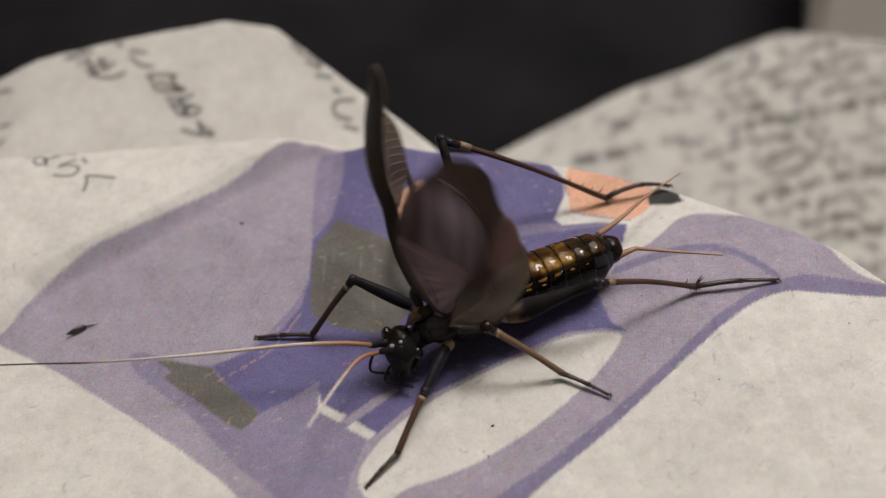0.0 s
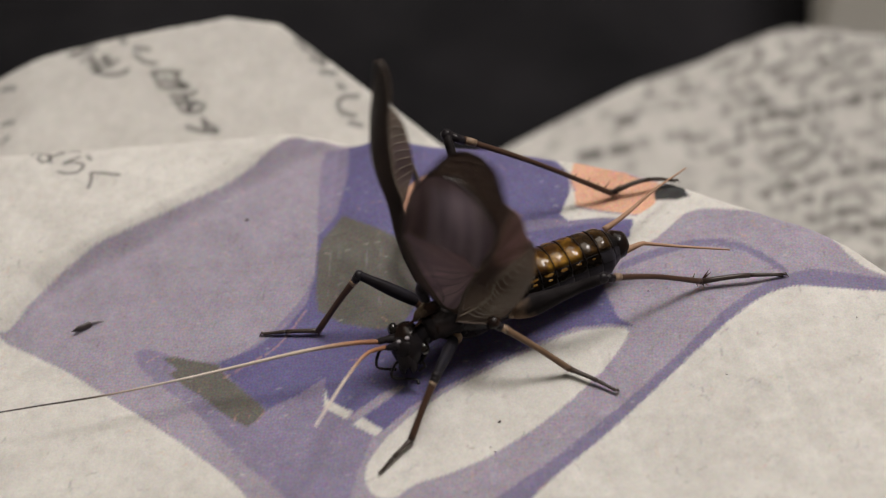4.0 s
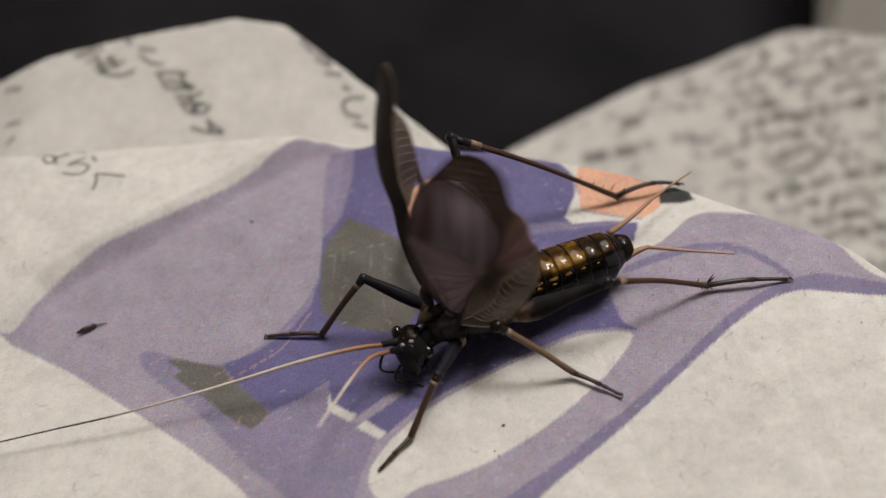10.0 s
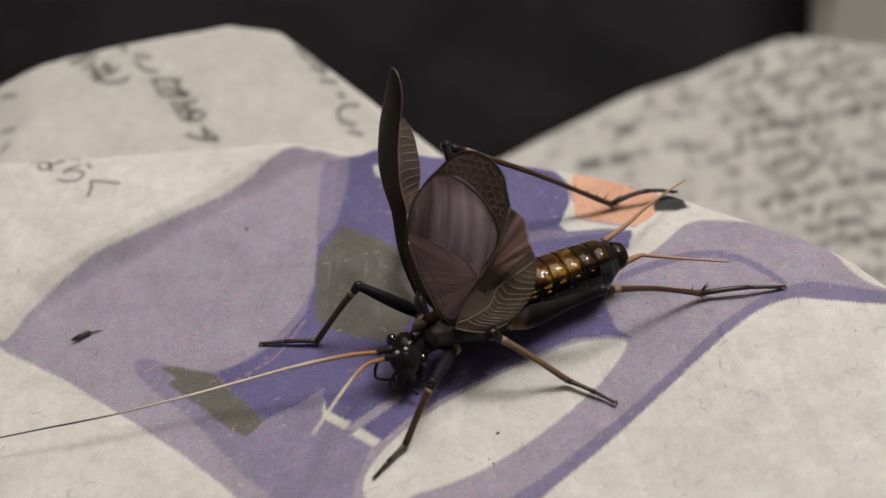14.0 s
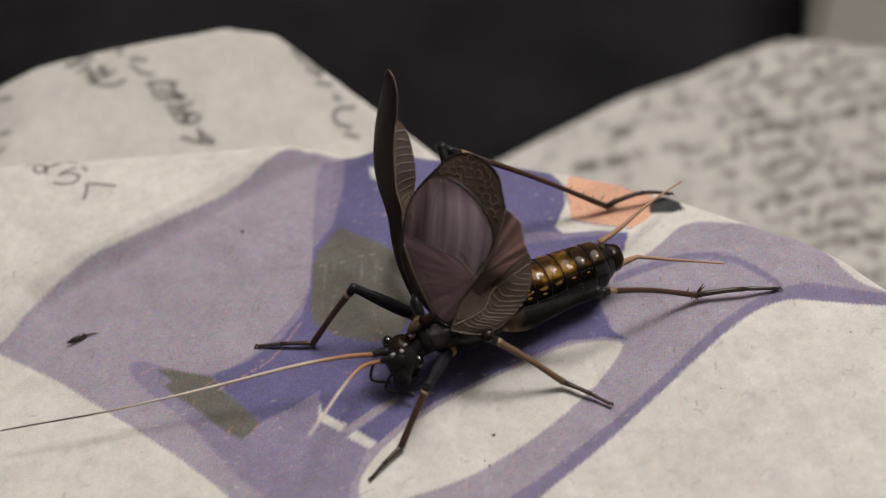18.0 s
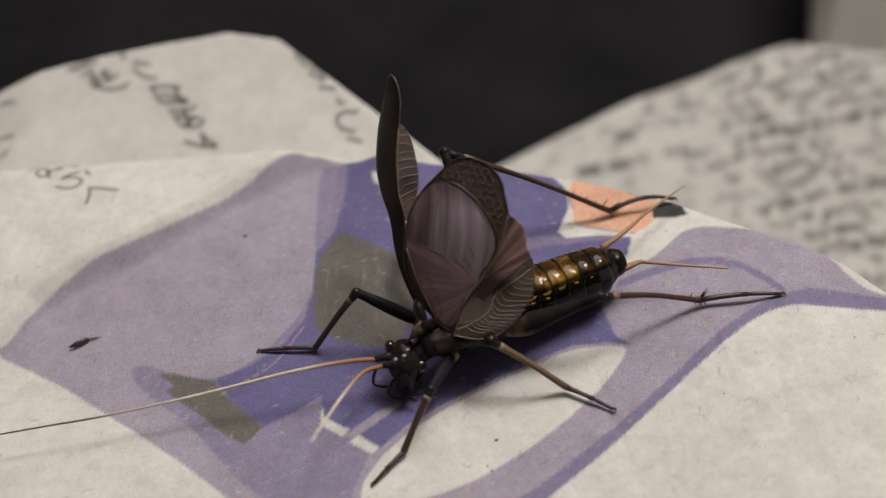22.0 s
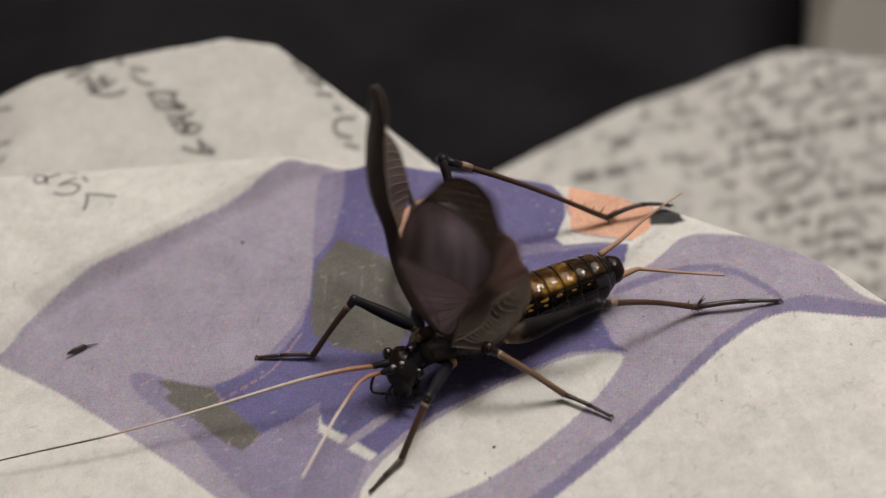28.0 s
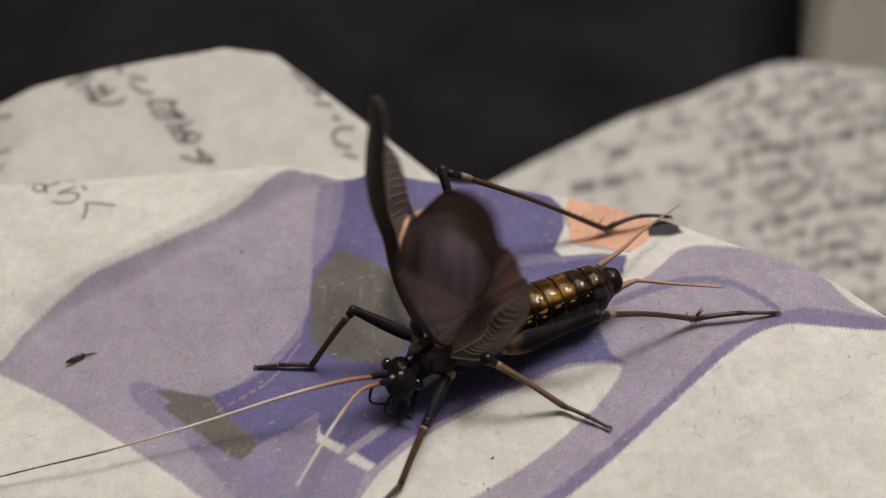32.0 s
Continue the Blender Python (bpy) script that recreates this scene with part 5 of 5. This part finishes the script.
# small cells between the mirror and the wing's outer edge
rng = random.Random(4)
cells = []
for gx in np.arange(-3.2, 2.2, 0.46):
    for gy in np.arange(5.6, 10.4, 0.40):
        cells.append((gx + (0.23 if int(round(gy / 0.40)) % 2 else 0) + rng.uniform(-0.075, 0.075), gy + rng.uniform(-0.07, 0.07)))
bm = bmesh.new()
for i, a in enumerate(cells):
    for b in cells[i + 1:]:
        if math.dist(a, b) < 0.54:
            m = ((a[0] + b[0]) / 2, (a[1] + b[1]) / 2)
            d = (-(b[1] - a[1]) * 0.32, (b[0] - a[0]) * 0.32)
            ends = [(m[0] + d[0] * s, m[1] + d[1] * s) for s in (-1, 1)]
            ok = all(distance_to(np.array([e[0]]), np.array([e[1]]), NET, True)[1][0] for e in ends)
            if ok:
                tube(bm, [(e[0], e[1], dome(*e) + 0.04) for e in ends], [0.028, 0.028], 5)
part("vein_net", placed(bm, DISC), M_NET, left_wing, "net of small brown veins")
field = thin(part("side_field", placed(strip(bmesh.new(), SIDE_OUTLINE, side_bend, 5), SIDE_FIELD), M_RIBBED, left_wing, "ribbed brown side field of the wing"))
for line in SIDE_RIBS:
    vein(line, side_bend, SIDE_FIELD, M_VEINGLINT, left_wing, 0.023, "rib")
for line in SIDE_VEINS:
    vein(line, side_bend, SIDE_FIELD, M_VEINGLINT if line is SIDE_VEINS[0] else M_VEIN, left_wing, 0.04)
vein([(-0.68, -0.06), (0.13, -0.19), (0.94, -0.23), (1.64, -0.04), (2.31, 0.37)], side_bend, SIDE_FIELD, M_VEIN, left_wing, 0.04, "lower_margin", 0.0)
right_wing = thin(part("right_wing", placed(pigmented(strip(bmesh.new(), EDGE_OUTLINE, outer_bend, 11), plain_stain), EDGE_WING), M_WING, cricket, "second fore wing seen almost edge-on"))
rider(right_wing)
part("ribbed_field", placed(strip(bmesh.new(), RIB_OUTLINE, side_bend, 5), RIB_FIELD), M_RIBBED, right_wing, "ribbed grey-brown wing field")
for line in RIB_LINES:
    vein(line, side_bend, RIB_FIELD, M_VEINGLINT, right_wing, 0.026, "rib")
vein(EDGE_OUTLINE[10:], outer_bend, EDGE_WING, M_VEIN, right_wing, 0.05)
for share, mat, r in ((0.45, M_VEINDARK, 0.03), (0.80, M_VEINDARK, 0.035)):
    line = [tuple(np.array(EDGE_OUTLINE[k]) * (1 - share) + np.array(EDGE_OUTLINE[20 - k]) * share) for k in range(1, 10)]
    vein(line, outer_bend, EDGE_WING, mat, right_wing, r, lift=0.0)
spine = [(-0.40, 4.10), (-0.73, 5.71), (-0.76, 7.06), (-0.70, 8.38), (-0.58, 9.49)]
vein(spine, side_bend, RIB_FIELD, M_VEINGLINT, right_wing, 0.04, "rib_spine")

# ---- crumbs on the page ----
FLAKE = [(-23.64, -2.25, -2.97), (-22.64, -1.62, -2.58), (-21.70, -1.39, -2.21)]
SPECKS = [(-13.30, 6.15, -0.37), (3.00, -10.79, -2.28), (2.45, -12.43, -2.69), (12.36, -2.31, 0.40), (16.22, -8.79, -0.51), (2.70, -12.73, -2.75), (24.33, -5.38, 0.85)]
for k, (x, y, z) in enumerate(SPECKS):
    lift = float(front_height(np.array([x]), np.array([y]))[0])
    ob = tagged(empty("crumb", (x, y, lift + 0.04)), "tiny dark crumb on the newspaper", "crumb", "crumbs on the page")
    r = (0.085, 0.075, 0.045, 0.04, 0.035, 0.05, 0.04)[k]
    part("grain", blob(bmesh.new(), (0, 0, 0), (r * 1.5, r * 0.8, r * 0.6), Matrix.Rotation(0.8 * k, 3, "Z"), 10, 8, 0.8), M_HUSK, ob)
x, y, z = FLAKE[1]
flake = tagged(empty("husk", (x, y, float(front_height(np.array([x]), np.array([y]))[0]) + 0.12)), "dark shrivelled scrap lying on the page", "scrap")
a, b = [Vector(FLAKE[k]) - Vector(FLAKE[1]) for k in (0, 2)]
part("scale", tube(bmesh.new(), [(a.x, a.y, 0), (a.x * 0.6, a.y * 0.6, 0.02), (0, 0, 0.06), (b.x * 0.2, b.y * 0.2, 0.1)], [0.03, 0.22, 0.26, 0.06], 8, 0.6), M_HUSK, flake)
part("filament", tube(bmesh.new(), [(0, 0, 0.05), (b.x * 0.3, b.y * 0.5, 0.12), (b.x * 0.7, b.y * 0.9, 0.14), (b.x, b.y, 0.12)], [0.10, 0.15, 0.09, 0.01], 8, 0.35), M_HUSKTIP, flake, "pale papery end")


# ---- what moves ----
# poses of the quick lunges: shift in millimetres, tail lift, swing and roll in degrees, and the wings' lean
REST, LEAN, CROUCH = ((0, 0, 0), 0, 0, 0, 0), ((-0.9, -0.2, 0.3), 9, 2, 0, 6), ((-1.6, -0.1, 0.8), 23, 6, -6, 28)
LEAP, SETTLE = ((-0.1, 2.0, 4.9), 9, 4, 4, -6), ((0.5, 0.6, 1.3), 2, -1, 1, -4)
HOP = ((0.2, 1.7, 3.8), 3, 2, 2, -22)
LUNGES = [
    [(1.3, REST), (1.4, LEAN), (1.4667, CROUCH), (1.5667, LEAP), (1.6667, SETTLE), (1.8, REST)],
    [(3.2, REST), (3.3, LEAN), (3.4, CROUCH), (3.4667, LEAP), (3.5667, SETTLE), (3.7, REST)],
    [(6.7, REST), (6.8, LEAN), (6.9, CROUCH), (6.9667, CROUCH), (7.0333, HOP), (7.1, SETTLE), (7.2, REST)],
    [(28.7, REST), (28.8, LEAN), (28.8667, CROUCH), (28.9667, LEAP), (29.0333, SETTLE), (29.2, REST)],
]
# the wings overshoot while it leaps: seconds and lean in degrees
FLICKS = [(1.5667, 20), (1.6333, -20), (3.4667, 20), (3.5333, -20), (28.9667, 22), (29.0333, -24)]
# where the near front foot stands, off its place in the long rest: it is set down anew after each lunge
STEPS = [(0.0, (-0.15, -1.02, -0.25)), (3.4667, (-0.15, -1.02, -0.25)), (3.5667, (0.24, -0.41, -0.06)), (6.9667, (0.24, -0.41, -0.06)), (7.1, (0, 0, 0)), (28.8667, (0, 0, 0)),
         (28.9667, (0.06, -0.96, -0.20)), (32.0, (0.06, -0.96, -0.20))]
SINGING = ((0.0, 10.4), (25.35, 32.0))
LEANS = sorted([(t, p[4]) for lunge in LUNGES for t, p in lunge if p is not LEAP] + FLICKS)


def trunk_pose(shift, lift, swing, roll):
    pivot = Matrix.Translation((body[3] - TOP * 1.5) * K)
    turn = Matrix.Rotation(radians(swing), 4, "Z") @ Matrix.Rotation(radians(lift), 4, SIDE) @ Matrix.Rotation(radians(roll), 4, AXIS)
    return Matrix.Translation(Vector(shift) * K) @ pivot @ turn @ pivot.inverted()


def trunk_rows():
    rows = [(0.0, trunk_pose((0, 0, 0), 0, 0, 0))]
    for lunge in LUNGES:
        rows += [(t, trunk_pose(*p[:4])) for t, p in lunge]
    return rows + [(32.0, trunk_pose((0, 0, 0), 0, 0, 0))]


def bone(p, q, pole):
    """A frame at p with z towards q and x towards the pole."""
    z = (q - p).normalized()
    x = (pole - z * pole.dot(z)).normalized()
    m = Matrix((x, z.cross(x), z)).transposed().to_4x4()
    m.translation = p * K
    return m


def bend(hip, ankle, a, b, pole):
    """The knee of a leg with thigh a and shin b."""
    line = ankle - hip
    u = line.normalized()
    d = min(max(line.length, abs(a - b) + 0.05), a + b - 0.05)
    hip = ankle - u * d
    k = (a * a - b * b + d * d) / (2 * d)
    side = (pole - u * pole.dot(u)).normalized()
    return hip + u * k + side * math.sqrt(max(0.0, a * a - k * k))


def bend_hip(hip, ankle, a, b):
    """The hip, drawn in to where the leg can reach."""
    line = ankle - hip
    return ankle - line.normalized() * min(max(line.length, abs(a - b) + 0.05), a + b - 0.05)


def at_time(rows, t):
    """The trunk's pose at t, between its rows."""
    for (ta, a), (tb, b) in zip(rows, rows[1:]):
        if ta <= t <= tb:
            return a.lerp(b, (t - ta) / (tb - ta))
    return rows[-1][1]


def motions():
    rows = trunk_rows()
    for ob in rides:
        if ob not in (left_wing, right_wing):
            walk(ob, rows)
    # planted feet: the thighs and shins follow the trunk
    for name, (femur, tibia, tarsus, hip, knee, rest_ankle) in leg_parts.items():
        ankle = rest_ankle
        a, b = (knee - hip).length, (ankle - knee).length
        pole = knee - hip.lerp(ankle, 0.5)
        f0, t0 = bone(hip, knee, pole).inverted(), bone(knee, ankle, pole).inverted()
        f_rows, t_rows, s_rows = [], [], []
        for t, m in rows:
            if name == "front_left":
                step = Vector([float(np.interp(t, [r[0] for r in STEPS], [r[1][k] for r in STEPS])) for k in range(3)])
                ankle = rest_ankle + step
                s_rows.append((t, Matrix.Translation(step * K)))
            h = (m @ (hip * K)) / K
            k = bend(h, ankle, a, b, pole)
            f_rows.append((t, bone(k - (k - bend_hip(h, ankle, a, b)).normalized() * a, k, pole) @ f0))
            t_rows.append((t, bone(ankle - (ankle - k).normalized() * b, ankle, pole) @ t0))
        walk(femur, f_rows)
        walk(tibia, t_rows)
        if s_rows:
            walk(tarsus, s_rows)
    # wings: held up still, or beating fast from side to side while it sings
    beat = []
    for low, high in SINGING:
        beat += list(range(frame(low) - 1, frame(high)))
    beat = set(beat)
    rest = {frame(10.5), frame(25.25) - 1}
    keys = sorted(beat | rest | {frame(t) - 1 for t, _ in rows} | {frame(t) - 1 for t, _ in LEANS})
    for wing, hinge, axis, rest_turn, swing, lean in ((left_wing, Vector(DISC[0]), Vector(DISC[3]), 3.0, 4.4, -8.0), (right_wing, Vector(EDGE_WING[0]), Vector(DISC[3]), 4.2, 2.2, 0.0)):
        w_rows = []
        pivot = Matrix.Translation(hinge * K)
        for f in keys:
            t = f / FPS
            angle = rest_turn + swing * math.sin(f * math.pi / 2) if f in beat - rest else 0.0
            angle += float(np.interp(t, [row[0] for row in LEANS], [row[1] for row in LEANS]))
            turn = pivot @ Matrix.Rotation(radians(angle), 4, axis) @ Matrix.Rotation(radians(-lean * (1 + 0.9 * (abs(math.cos(f * math.pi / 2)) if t < 3.0 else math.cos(f * math.pi / 2))) if f in beat - rest else 0.0), 4, "X") @ pivot.inverted()
            w_rows.append((t, at_time(rows, t) @ turn))
        walk(wing, w_rows)
    # feelers turn slowly about their roots and are swept along by the lunges
    view = Vector((0, math.cos(radians(DEPRESSION)), -math.sin(radians(DEPRESSION))))
    sideways = Vector((1, 0, 0))
    for ob, root, sweep in ((long_antenna, Vector(LONG_ANTENNA[0]), LONG_SWEEP), (short_antenna, Vector(SHORT_ANTENNA[0]), SHORT_SWEEP)):
        pivot = Matrix.Translation(root * K)
        times = sorted({t for t, *_ in sweep} | {t for t, _ in rows})
        a_rows = []
        for t in times:
            roll, dip = [float(np.interp(t, [s[0] for s in sweep], [s[k] for s in sweep])) for k in (1, 2)]
            turn = pivot @ Matrix.Rotation(radians(roll), 4, view) @ Matrix.Rotation(radians(dip), 4, sideways) @ pivot.inverted()
            a_rows.append((t, at_time(rows, t) @ turn))
        walk(ob, a_rows)


# seconds, turn across the view and dip in degrees
LONG_SWEEP = [(0, 8.49, 0.0), (1.3, 8.37, 0.0), (1.8, 0.55, 0.0), (2, -1.0, 0.0), (3.2, -2.19, 0.0), (3.7, 1.10, 0.0), (6, 1.27, 0.0), (6.7, -0.01, 0.0), (6.9333, 6.0, 0.0), (6.9667, 16.0, 0.0), (7.0333, -12.0, 0.0), (7.1, -1.0, 0.0), (7.2, -1.10, 0.0), (9, -2.87, 0.0), (13, -1.73, 0.0), (19, 0.05, 0.0), (20, 0.00, 0.0), (23, 0.22, 0.0), (25.4, -0.55, 0.0), (27.5, -2.7, 0.0), (28.6, -2.6, 0.0), (28.8667, 5.0, 0.0), (28.9667, 24.0, 0.0), (29.0333, -14.0, 0.0), (29.1, -4.0, 0.0), (29.3, -3.0, 0.0), (30, -3.1, 0.0), (31, -1.5, 0.0), (32, -3.8, 0.0)]
SHORT_SWEEP = [(0, 0.0, 0.0), (1.3, 0.0, 0.0), (1.8, 6.0, 15.0), (3.2, 6.0, 16.0), (3.7, 0.0, 4.0), (5.5, 0.0, 0.0), (6.8, 0.0, 0.0), (6.9667, 16.0, 6.0), (7.0333, -10.0, 0.0), (7.1, 0.0, 0.0), (25.3, 0.0, 0.0), (27.5, 5.0, 20.0), (28.6, 7.0, 18.0), (28.9667, 26.0, 18.0), (29.0333, -10.0, 10.0), (29.1, 4.0, 10.0), (29.3, 6.0, 10.0), (30, 6.5, 11.0), (30.5, 3.0, 4.0), (31, 0.0, 0.0), (31.4, 6.0, 12.0), (32, 8.0, 20.0)]
motions()
